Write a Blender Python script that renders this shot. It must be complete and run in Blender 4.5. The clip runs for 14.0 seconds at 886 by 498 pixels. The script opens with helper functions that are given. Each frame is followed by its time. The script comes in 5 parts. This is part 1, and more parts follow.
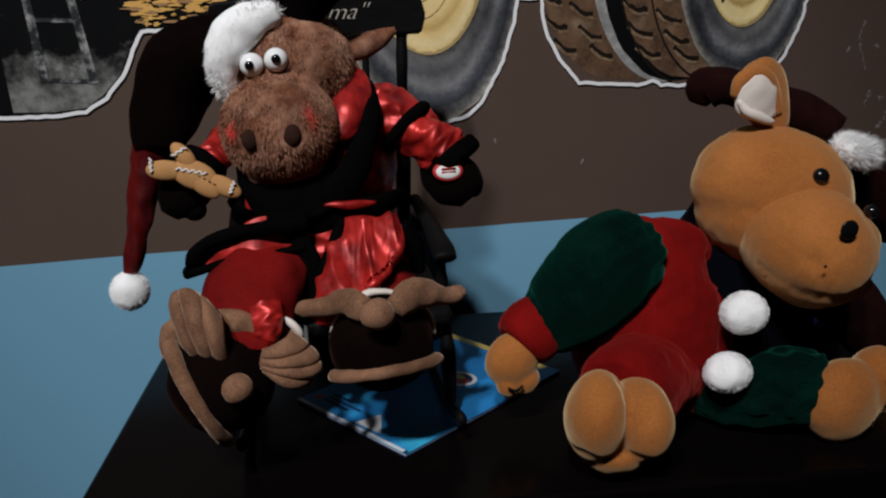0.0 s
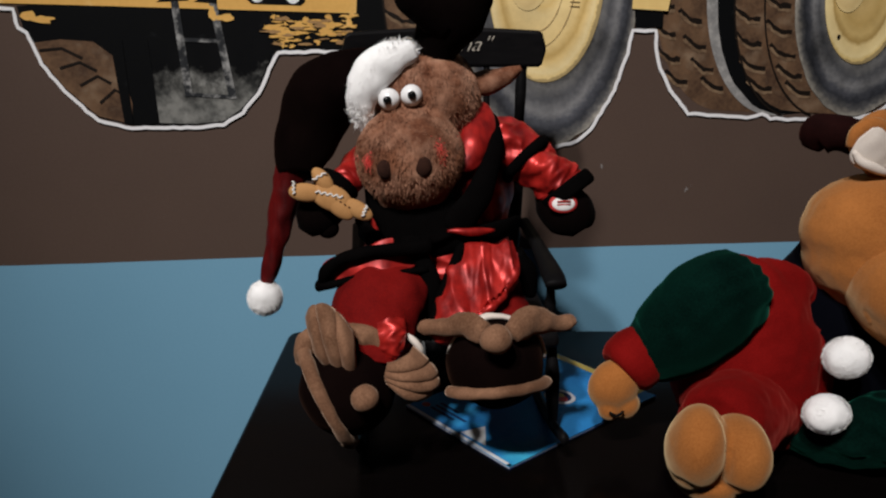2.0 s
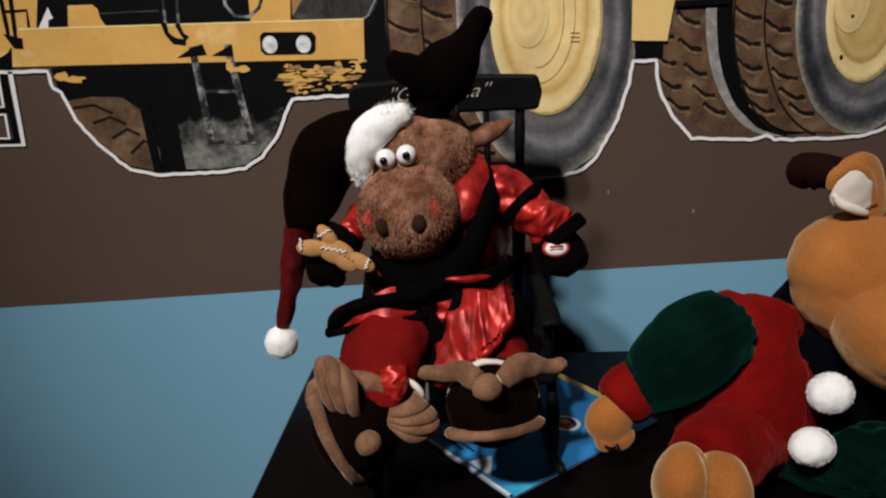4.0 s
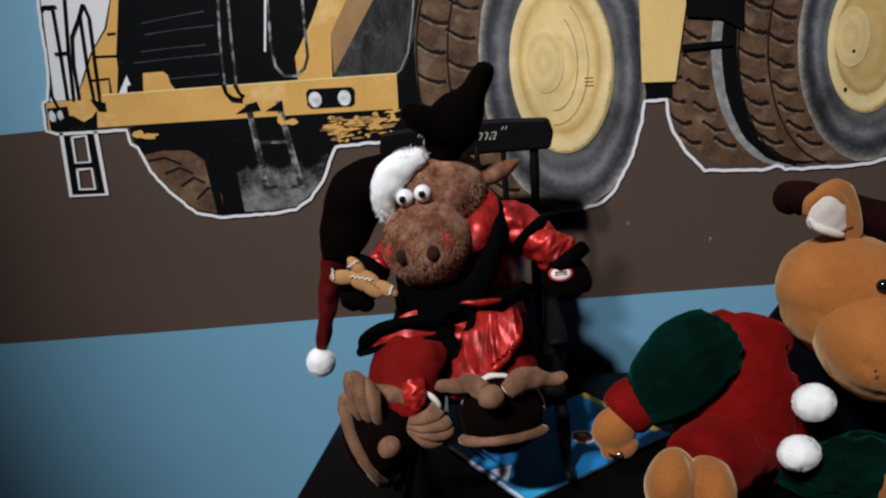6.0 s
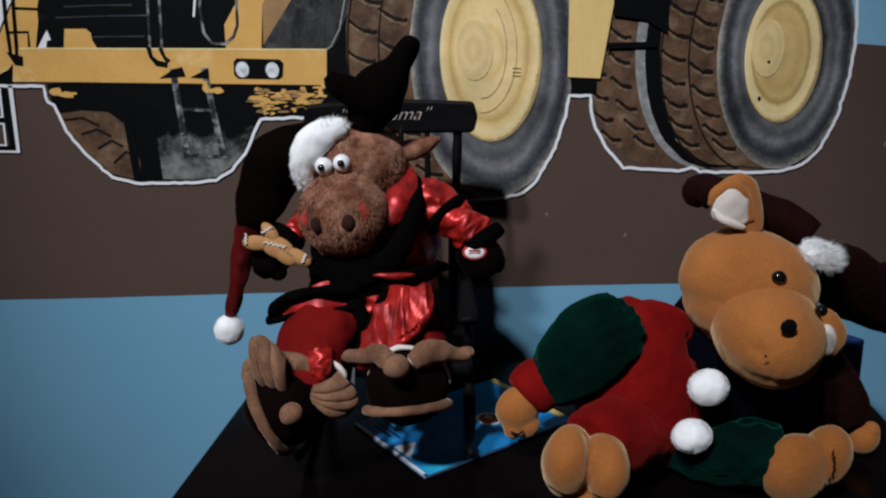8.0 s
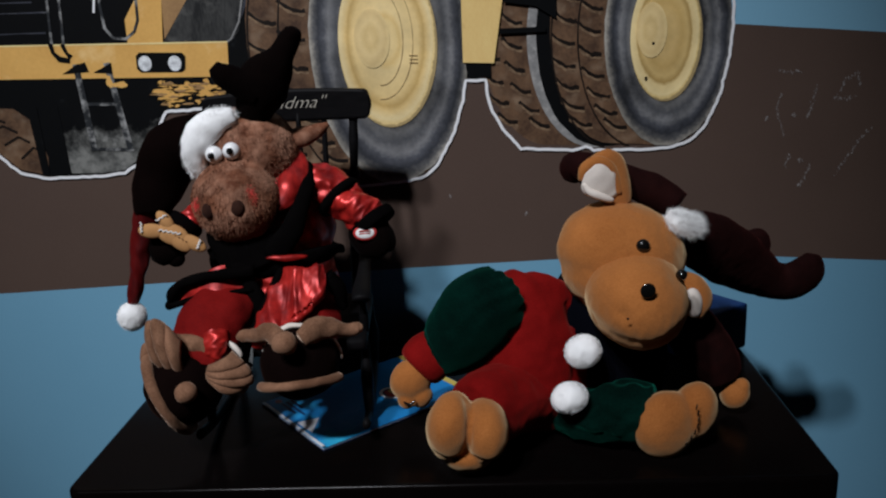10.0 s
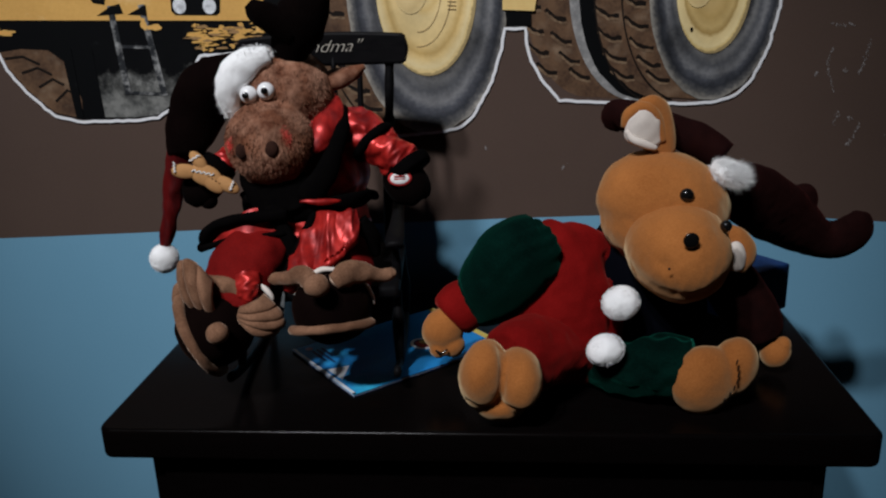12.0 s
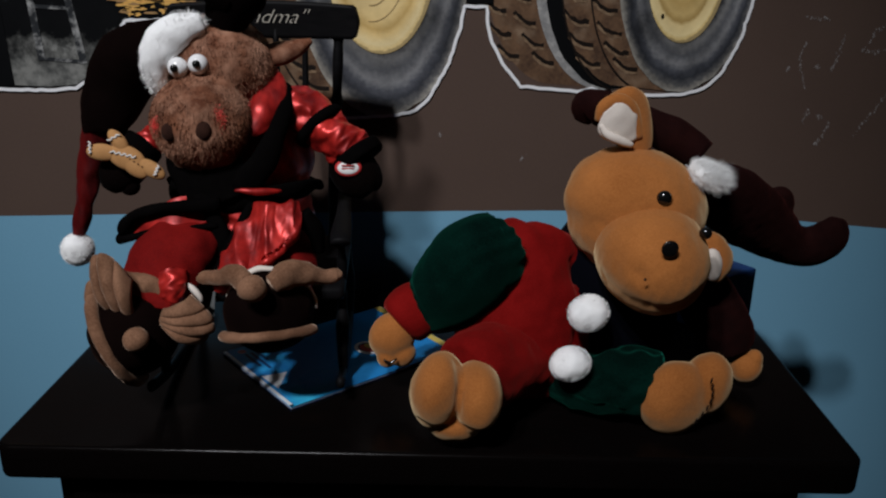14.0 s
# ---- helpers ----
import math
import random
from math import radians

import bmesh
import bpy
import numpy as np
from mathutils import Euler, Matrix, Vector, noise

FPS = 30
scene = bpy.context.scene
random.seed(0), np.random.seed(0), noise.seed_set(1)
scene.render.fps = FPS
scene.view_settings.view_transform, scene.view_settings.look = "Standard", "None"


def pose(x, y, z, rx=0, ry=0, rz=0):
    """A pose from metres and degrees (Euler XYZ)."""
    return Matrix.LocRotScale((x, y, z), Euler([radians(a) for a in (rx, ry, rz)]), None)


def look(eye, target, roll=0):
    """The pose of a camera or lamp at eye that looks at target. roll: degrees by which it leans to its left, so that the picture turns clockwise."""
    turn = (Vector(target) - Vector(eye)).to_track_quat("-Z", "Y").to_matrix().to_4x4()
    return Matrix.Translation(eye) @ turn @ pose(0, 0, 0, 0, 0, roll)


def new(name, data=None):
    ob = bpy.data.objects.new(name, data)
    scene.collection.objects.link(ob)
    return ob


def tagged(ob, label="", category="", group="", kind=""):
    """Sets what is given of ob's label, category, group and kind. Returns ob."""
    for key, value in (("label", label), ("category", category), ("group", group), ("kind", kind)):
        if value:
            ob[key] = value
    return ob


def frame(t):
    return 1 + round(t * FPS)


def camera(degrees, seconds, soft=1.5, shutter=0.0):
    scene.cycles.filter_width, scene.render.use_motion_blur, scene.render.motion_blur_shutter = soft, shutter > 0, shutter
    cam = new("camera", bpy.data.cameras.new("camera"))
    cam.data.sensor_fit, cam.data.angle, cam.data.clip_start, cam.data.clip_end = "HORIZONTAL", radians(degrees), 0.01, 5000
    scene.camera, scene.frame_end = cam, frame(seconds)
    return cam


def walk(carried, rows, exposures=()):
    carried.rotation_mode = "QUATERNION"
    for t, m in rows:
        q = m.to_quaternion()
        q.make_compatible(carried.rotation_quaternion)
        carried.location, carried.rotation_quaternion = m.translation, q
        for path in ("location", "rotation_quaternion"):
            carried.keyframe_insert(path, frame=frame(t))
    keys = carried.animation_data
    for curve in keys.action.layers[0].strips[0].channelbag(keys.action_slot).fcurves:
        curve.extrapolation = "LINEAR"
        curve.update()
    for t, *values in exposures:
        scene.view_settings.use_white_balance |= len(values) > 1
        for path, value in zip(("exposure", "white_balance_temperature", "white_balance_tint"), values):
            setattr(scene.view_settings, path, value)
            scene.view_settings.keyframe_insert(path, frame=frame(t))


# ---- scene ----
cam = camera(56.8, 14.0, soft=2.2)
PATH = [
    (0, (0.264, 0.416, 1.25), (0.58, 2.307, 0.681), -2.0),
    (0.5, (0.249, 0.442, 1.289), (0.455, 2.366, 0.78), -2.5),
    (1, (0.244, 0.4, 1.282), (0.406, 2.312, 0.718), -0.8),
    (1.5, (0.225, 0.382, 1.292), (0.424, 2.27, 0.663), -0.3),
    (2, (0.212, 0.371, 1.308), (0.341, 2.28, 0.726), -0.4),
    (2.5, (0.205, 0.377, 1.324), (0.305, 2.291, 0.755), -0.9),
    (3, (0.224, 0.381, 1.334), (0.287, 2.293, 0.749), -1.4),
    (3.2, (0.237, 0.4, 1.356), (0.294, 2.3, 0.736), -2.7),
    (5.3, (0.372, 0.194, 1.431), (0.253, 2.09, 0.805), -4.6),
    (5.5, (0.384, 0.208, 1.434), (0.216, 2.102, 0.813), -6.1),
    (6, (0.383, 0.204, 1.428), (0.184, 2.125, 0.906), -6.2),
    (6.5, (0.395, 0.196, 1.408), (0.203, 2.117, 0.884), -3.5),
    (7, (0.399, 0.197, 1.392), (0.246, 2.116, 0.85), -2.7),
    (7.5, (0.408, 0.207, 1.393), (0.308, 2.131, 0.856), -1.7),
    (8, (0.407, 0.188, 1.377), (0.371, 2.122, 0.867), -1.5),
    (8.5, (0.46, 0.157, 1.37), (0.487, 2.083, 0.833), -2.1),
    (8.7, (0.469, 0.146, 1.377), (0.524, 2.071, 0.837), -1.9),
    (10.8, (0.536, 0.127, 1.358), (0.566, 2.054, 0.824), -3.5),
    (11, (0.53, 0.129, 1.353), (0.534, 2.054, 0.81), -3.0),
    (11.5, (0.523, 0.142, 1.342), (0.498, 2.05, 0.743), -2.3),
    (12, (0.506, 0.143, 1.332), (0.487, 2.049, 0.729), -2.1),
    (12.5, (0.51, 0.137, 1.337), (0.517, 2.055, 0.771), -2.7),
    (13, (0.505, 0.173, 1.332), (0.471, 2.085, 0.747), -2.7),
    (13.5, (0.51, 0.217, 1.335), (0.559, 2.1, 0.662), -3.0),
    (14, (0.487, 0.263, 1.324), (0.618, 2.148, 0.67), 0.8),
]
LIGHTNESS = [(0, -0.17, 6750, 10), (1, -0.14, 6600, 10), (1.5, -0.06, 6900, 11), (2, 0.0, 7200, 12), (3, 0.08, 7500, 12), (5.5, 0.1, 6900, 11), (6.2, 0.1, 6550, 10), (7.5, 0.02, 6350, 10), (8.5, -0.07, 6300, 10), (11, -0.15, 6500, 10), (12.5, -0.17, 6550, 10), (14, -0.28, 6600, 10)]
walk(cam, [(t, look(eye, target, roll)) for t, eye, target, roll in PATH], LIGHTNESS)

# ---------------------------------------------------------------- world, lamp, room light
world = bpy.data.worlds.new("world")
scene.world = world
world.use_nodes = True
world.node_tree.nodes["Background"].inputs[0].default_value = (0.02, 0.025, 0.03, 1)
world.node_tree.nodes["Background"].inputs[1].default_value = 0.1
SPOTS = ((-1.1, -2.6, 5.85), (-2.0, -2.6, 5.85))
POWER = (1000.0, 900.0)
AIM = Vector((0.32, 1.6, 1.16))
for at, watts in zip(SPOTS, POWER):
    lamp = new("spot", bpy.data.lights.new("spot", "SPOT"))
    lamp.data.energy, lamp.data.shadow_soft_size, lamp.data.color = watts, 0.17, (0.95, 0.97, 1.03)
    lamp.data.spot_size, lamp.data.spot_blend = radians(23.5), 1.0
    lamp.matrix_basis = look(at, AIM)


# ---------------------------------------------------------------- materials
def mat(name, colour, rough=0.7, colour2=None, scale=40.0, fine=300.0, bump=0.15, dist=0.002, metal=0.0,
        sheen=0.0, tint=None, coat=0.0, spec=0.25, mix=0.5, emit=None, strength=0.0, stretch=(1, 1, 1), wear=None, wear_scale=8.0, wear_lo=0.55, wear_hi=0.75, island=0.0, nap_rough=0.38, ior=1.5):
    """A surface with broad variation, fine grain and relief; wear: a third colour in patches."""
    m = bpy.data.materials.new(name)
    m.use_nodes = True
    n, l = m.node_tree.nodes, m.node_tree.links
    p = n["Principled BSDF"]
    geo = n.new("ShaderNodeNewGeometry")
    mp = n.new("ShaderNodeMapping")
    mp.inputs["Scale"].default_value = stretch
    l.new(geo.outputs["Position"], mp.inputs["Vector"])
    a, b = n.new("ShaderNodeTexNoise"), n.new("ShaderNodeTexNoise")
    for tex, s, d in ((a, scale, 4), (b, fine, 3)):
        tex.inputs["Scale"].default_value, tex.inputs["Detail"].default_value = s, d
        l.new(mp.outputs["Vector"], tex.inputs["Vector"])
    c2 = colour2 or tuple(0.72 * c for c in colour)
    ramp = n.new("ShaderNodeMix")
    ramp.data_type = "RGBA"
    ramp.inputs[6].default_value, ramp.inputs[7].default_value = (*colour, 1), (*c2, 1)
    add = n.new("ShaderNodeMath")
    add.operation = "MULTIPLY_ADD"
    add.inputs[1].default_value, add.inputs[2].default_value = 2.4 * mix * 2, 0.5 - 2.4 * mix
    add.use_clamp = True
    both = n.new("ShaderNodeMath")
    both.operation = "MULTIPLY_ADD"
    both.inputs[1].default_value = 0.35
    l.new(b.outputs["Fac"], both.inputs[0])
    half = n.new("ShaderNodeMath")
    half.operation = "MULTIPLY"
    half.inputs[1].default_value = 0.65
    l.new(a.outputs["Fac"], half.inputs[0])
    l.new(half.outputs[0], both.inputs[2])
    l.new(both.outputs[0], add.inputs[0])
    l.new(add.outputs[0], ramp.inputs[0])
    out = ramp.outputs[2]
    if wear:
        w = n.new("ShaderNodeTexNoise")
        w.inputs["Scale"].default_value, w.inputs["Detail"].default_value, w.inputs["Roughness"].default_value = wear_scale, 8, 0.65
        l.new(geo.outputs["Position"], w.inputs["Vector"])
        mr = n.new("ShaderNodeMapRange")
        mr.inputs[1].default_value, mr.inputs[2].default_value = wear_lo, wear_hi
        l.new(w.outputs["Fac"], mr.inputs[0])
        wm = n.new("ShaderNodeMix")
        wm.data_type = "RGBA"
        l.new(mr.outputs[0], wm.inputs[0])
        l.new(out, wm.inputs[6])
        wm.inputs[7].default_value = (*wear, 1)
        out = wm.outputs[2]
    if island:
        tone = n.new("ShaderNodeMapRange")
        tone.inputs[3].default_value, tone.inputs[4].default_value = 1 - island, 1 + island
        l.new(geo.outputs["Random Per Island"], tone.inputs[0])
        vary = n.new("ShaderNodeVectorMath")
        vary.operation = "SCALE"
        l.new(out, vary.inputs[0])
        l.new(tone.outputs[0], vary.inputs["Scale"])
        out = vary.outputs[0]
    l.new(out, p.inputs["Base Color"])
    rr = n.new("ShaderNodeMapRange")
    rr.inputs[3].default_value, rr.inputs[4].default_value = max(0.05, rough - 0.1), min(1, rough + 0.1)
    l.new(a.outputs["Fac"], rr.inputs[0])
    l.new(rr.outputs[0], p.inputs["Roughness"])
    bp = n.new("ShaderNodeBump")
    bp.inputs["Strength"].default_value, bp.inputs["Distance"].default_value = bump, dist
    l.new(both.outputs[0], bp.inputs["Height"])
    l.new(bp.outputs[0], p.inputs["Normal"])
    p.inputs["Metallic"].default_value = metal
    p.inputs["Specular IOR Level"].default_value = spec
    nap = n.new("ShaderNodeMapRange")
    nap.inputs[1].default_value, nap.inputs[2].default_value = 0.32, 0.68
    nap.inputs[3].default_value, nap.inputs[4].default_value = 0.45 * sheen, min(1.0, 1.55 * sheen)
    l.new(a.outputs["Fac"], nap.inputs[0])
    l.new(nap.outputs[0], p.inputs["Sheen Weight"])
    p.inputs["Sheen Roughness"].default_value = nap_rough
    p.inputs["IOR"].default_value = ior
    p.inputs["Sheen Tint"].default_value = (*(tint or [min(1, 0.3 + 1.5 * c) for c in colour]), 1)
    p.inputs["Coat Weight"].default_value = coat
    if emit:
        p.inputs["Emission Color"].default_value, p.inputs["Emission Strength"].default_value = (*emit, 1), strength
    return m


wall_blue = mat("blue_wall_paint", (0.175, 0.385, 0.535), 0.6, (0.15, 0.345, 0.485), 3, 220, 0.12, 0.001, mix=0.5)
wall_brown = mat("brown_wall_paint", (0.098, 0.065, 0.051), 0.5, (0.079, 0.051, 0.040), 4, 220, 0.14, 0.001)
sky_blue = mat("sky_wall_paint", (0.225, 0.47, 0.63), 0.6, (0.20, 0.42, 0.575), 3, 220, 0.12, 0.001)
# Pale paint of the unseen south wall and ceiling, for bounced fill light.
plain_paint = mat("plain_room_paint", (0.42, 0.41, 0.40), 0.7, (0.36, 0.35, 0.34), 2, 200, 0.1, 0.001)
floor_mat = mat("dark_floor_boards", (0.05, 0.0325, 0.02), 0.45, (0.03, 0.019, 0.012), 5, 90, 0.1, 0.001, stretch=(1, 8, 1))
black_wood = mat("black_lacquered_wood", (0.003, 0.002, 0.002), 0.2, (0.002, 0.0015, 0.0013), 18, 260, 0.06, 0.0006, stretch=(1, 7, 7), wear=(0.006, 0.003, 0.002), wear_scale=6, wear_lo=0.6, wear_hi=0.85, spec=0.5, ior=1.16)
black_paint = mat("black_painted_wood", (0.0038, 0.0038, 0.0042), 0.48, (0.0065, 0.006, 0.0065), 30, 200, 0.1, 0.0006, stretch=(1, 5, 5), spec=0.05)
cream_ink = mat("cream_lettering", (0.50, 0.46, 0.39), 0.6, fine=600)
tan_plush = mat("tan_velour", (0.42, 0.152, 0.041), 0.9, (0.27, 0.088, 0.021), 8, 400, 0.3, 0.0010, sheen=0.5, tint=(1.0, 0.78, 0.46), spec=0.03, mix=0.75, nap_rough=0.5)
pale_plush = mat("cream_satin_lining", (0.76, 0.69, 0.62), 0.7, (0.62, 0.54, 0.47), 40, 600, 0.3, 0.0015, sheen=0.2)
red_plush = mat("red_velour", (0.215, 0.0065, 0.006), 0.9, (0.11, 0.003, 0.003), 10, 600, 0.4, 0.0012, sheen=0.35, tint=(0.95, 0.14, 0.11), spec=0.03, mix=0.8)
green_plush = mat("green_velvet", (0.0010, 0.015, 0.0105), 0.9, (0.0005, 0.005, 0.0038), 16, 400, 0.35, 0.0012, sheen=0.32, tint=(0.03, 0.42, 0.28), spec=0.02, mix=0.8)
navy_plush = mat("black_navy_velvet", (0.0016, 0.002, 0.004), 0.9, (0.001, 0.0013, 0.003), 24, 900, 0.3, 0.0012, sheen=0.02, spec=0.03)
maroon_plush = mat("maroon_plush", (0.016, 0.0035, 0.003), 0.9, (0.007, 0.002, 0.002), 40, 500, 0.4, 0.002, sheen=0.12, tint=(0.3, 0.06, 0.05), spec=0.05)
white_fluff = mat("white_fleece", (0.94, 0.94, 0.93), 0.9, (0.86, 0.86, 0.85), 90, 380, 0.3, 0.002, sheen=0.3, spec=0.1, mix=0.3)
shiny_black = mat("black_plastic", (0.006, 0.006, 0.006), 0.12, spec=0.6, bump=0.02)
eye_white = mat("white_plastic", (0.95, 0.95, 0.95), 0.2, spec=0.5, bump=0.02, mix=0.05)
brown_fur = mat("brown_fur", (0.24, 0.096, 0.052), 0.9, (0.10, 0.036, 0.020), 22, 420, 0.4, 0.002, sheen=0.4, tint=(0.8, 0.5, 0.35), spec=0.05, mix=0.9, wear=(0.46, 0.25, 0.165), wear_scale=12, wear_lo=0.46, wear_hi=0.68)
fur_tips = mat("brown_fur_tips", (0.24, 0.096, 0.052), 0.8, (0.10, 0.036, 0.020), 22, 400, 0.1, 0.001, sheen=0.4, tint=(0.8, 0.5, 0.35), spec=0.05, mix=0.9, wear=(0.46, 0.25, 0.165), wear_scale=12, wear_lo=0.46, wear_hi=0.68, island=0.08)
dark_fur = mat("dark_brown_plush", (0.0032, 0.0017, 0.0014), 0.9, (0.002, 0.001, 0.001), 60, 600, 0.4, 0.003, sheen=0.03, spec=0.02)
nostril_fur = mat("nostril_fur", (0.045, 0.018, 0.011), 0.9, (0.02, 0.008, 0.006), 60, 600, 0.4, 0.003, sheen=0.1, spec=0.1)
cap_velvet = mat("dark_brown_velvet", (0.0035, 0.0014, 0.0012), 0.9, (0.0018, 0.0008, 0.0007), 30, 500, 0.3, 0.002, sheen=0.05, tint=(0.3, 0.09, 0.06), spec=0.02)
satin = mat("red_crushed_satin", (0.60, 0.027, 0.021), 0.42, (0.20, 0.006, 0.006), 24, 60, 0.4, 0.004, metal=0.38, spec=0.5, mix=0.9, stretch=(1.4, 1, 0.8))
satin_dark = mat("dark_red_satin", (0.143, 0.00585, 0.00585), 0.42, (0.0585, 0.00195, 0.0026), 22, 80, 0.6, 0.006, metal=0.3, sheen=0.05, spec=0.5, mix=0.9, stretch=(1.6, 1, 0.6))
trousers_red = mat("crimson_jersey", (0.20, 0.006, 0.005), 0.85, (0.10, 0.003, 0.003), 14, 420, 0.4, 0.003, spec=0.08, mix=0.7)
black_trim = mat("black_velvet_trim", (0.0016, 0.0013, 0.0014), 0.9, (0.0026, 0.0022, 0.0022), 60, 500, 0.4, 0.003, spec=0.01)
slip_brown = mat("chocolate_plush", (0.0050, 0.0022, 0.0018), 0.9, (0.003, 0.0013, 0.0012), 40, 500, 0.4, 0.002, sheen=0.07, tint=(0.3, 0.14, 0.09), spec=0.02)
slip_tan = mat("fawn_suede", (0.26, 0.135, 0.080), 0.9, (0.125, 0.060, 0.034), 24, 380, 0.5, 0.002, sheen=0.45, tint=(0.85, 0.6, 0.44), spec=0.04, mix=0.85)
cookie_mat = mat("gingerbread_felt", (0.486, 0.2497, 0.0945), 0.8, (0.3645, 0.1755, 0.06075), 50, 500, 0.3, 0.001, sheen=0.2)
icing_mat = mat("white_rickrack", (0.78, 0.76, 0.72), 0.8, fine=800, mix=0.2)
thread = mat("dark_thread", (0.03, 0.012, 0.006), 0.9)
book_blue = mat("glossy_blue_print", (0.0195, 0.247, 0.572), 0.3, (0.013, 0.156, 0.429), 9, 200, 0.03, 0.0003, spec=0.3, ior=1.25, wear=(0.039, 0.442, 0.676), wear_scale=7)
book_navy = mat("glossy_navy_print", (0.01, 0.035, 0.12), 0.3, spec=0.3, bump=0.03, ior=1.25)
book_white = mat("glossy_white_print", (0.78, 0.79, 0.80), 0.3, mix=0.15, bump=0.03)
book_red = mat("glossy_red_print", (0.5, 0.04, 0.03), 0.3, mix=0.2, bump=0.03)
book_gold = mat("glossy_gold_print", (0.62, 0.47, 0.10), 0.3, mix=0.2, bump=0.03)
paper_edge = mat("paper_edge", (0.70, 0.69, 0.66), 0.8, fine=900, stretch=(1, 1, 12))
red_glow = mat("red_lit_fur", (0.50, 0.07, 0.06), 0.8, emit=(1.0, 0.10, 0.09), strength=0.22)
label_red = mat("red_badge_print", (0.5, 0.03, 0.03), 0.6, mix=0.2)
label_white = mat("white_badge_print", (0.82, 0.80, 0.78), 0.6, mix=0.1)
box_blue = mat("navy_book_cloth", (0.012, 0.050, 0.17), 0.6, (0.008, 0.034, 0.12), 20, 500, 0.2, 0.0008, sheen=0.1)
# prints of the wall sticker
pr_yellow = mat("print_yellow", (0.777, 0.4515, 0.1313), 0.42, (0.63, 0.3465, 0.0945), 12, 160, 0.05, 0.0005, wear=(0.84, 0.5775, 0.252), wear_scale=14)
pr_rim = mat("print_rim_yellow", (0.85, 0.63, 0.2556), 0.42, (0.75, 0.4956, 0.18), 10, 160, 0.05, 0.0005, wear=(0.6, 0.3744, 0.1344), wear_scale=18, stretch=(3, 1, 0.7))
pr_rim_edge = mat("print_rim_edge", (0.85, 0.78, 0.39), 0.42, (0.78, 0.54, 0.2256), 12, 160, 0.05, 0.0005)
pr_black = mat("print_black", (0.0046, 0.005, 0.0056), 0.45, (0.003, 0.0033, 0.0036), 14, 200, 0.05, 0.0005, spec=0.1, wear=(0.014, 0.0155, 0.017), wear_scale=25, wear_lo=0.62)
pr_tyre_dark = mat("print_tyre_dark", (0.047, 0.051, 0.065), 0.45, (0.030, 0.032, 0.041), 20, 200, 0.05, 0.0005, wear=(0.135, 0.135, 0.142), wear_scale=40)
pr_tyre_light = mat("print_tyre_dust", (0.324, 0.317, 0.304), 0.45, (0.162, 0.162, 0.162), 40, 200, 0.05, 0.0005, wear=(0.486, 0.472, 0.446), wear_scale=60, wear_lo=0.5)
pr_tread = mat("print_tread_brown", (0.15, 0.085, 0.048), 0.45, (0.062, 0.034, 0.021), 30, 160, 0.05, 0.0005, mix=0.8, wear=(0.27, 0.185, 0.12), wear_scale=20, wear_lo=0.52)
pr_lug = mat("print_lug_edge", (0.25, 0.165, 0.10), 0.45, (0.10, 0.06, 0.035), 60, 200, 0.05, 0.0004, mix=0.9)
pr_groove = mat("print_tread_groove", (0.012, 0.008, 0.006), 0.45)
pr_white = mat("print_white", (0.85, 0.85, 0.86), 0.42, (0.78, 0.78, 0.79), 8, 200, 0.05, 0.0004, mix=0.3)
pr_step = mat("print_step_grey", (0.03, 0.033, 0.036), 0.45, (0.012, 0.013, 0.015), 40, 200, 0.05, 0.0005, wear=(0.34, 0.34, 0.33), wear_scale=34, wear_lo=0.46, wear_hi=0.62)
pr_rimline = mat("print_rim_line", (0.46, 0.33, 0.15), 0.45, (0.30, 0.2, 0.09), 30, 160, 0.05, 0.0005)
pr_dustdark = mat("print_dusty_black", (0.05, 0.05, 0.048), 0.45, (0.012, 0.0125, 0.013), 18, 120, 0.05, 0.0005, mix=1.0, stretch=(2.5, 1, 0.6), wear=(0.11, 0.108, 0.10), wear_scale=20, wear_lo=0.55)
pr_glass = mat("print_lamp_glass", (0.837, 0.864, 0.8775), 0.4, (0.459, 0.4725, 0.486), 90, 300, 0.05, 0.0004, mix=0.9)
pr_brownshade = mat("print_shadow_brown", (0.42, 0.25, 0.11), 0.45, (0.28, 0.16, 0.07), 20, 160, 0.05, 0.0005)
grey_cloth = mat("grey_cloth", (0.17, 0.18, 0.18), 0.9, (0.12, 0.125, 0.125), 60, 500, 0.3, 0.001)
chalk = mat("chalk", (0.30, 0.28, 0.27), 0.9, (0.12, 0.10, 0.095), 160, 500, 0.1, 0.0005, mix=1.0)


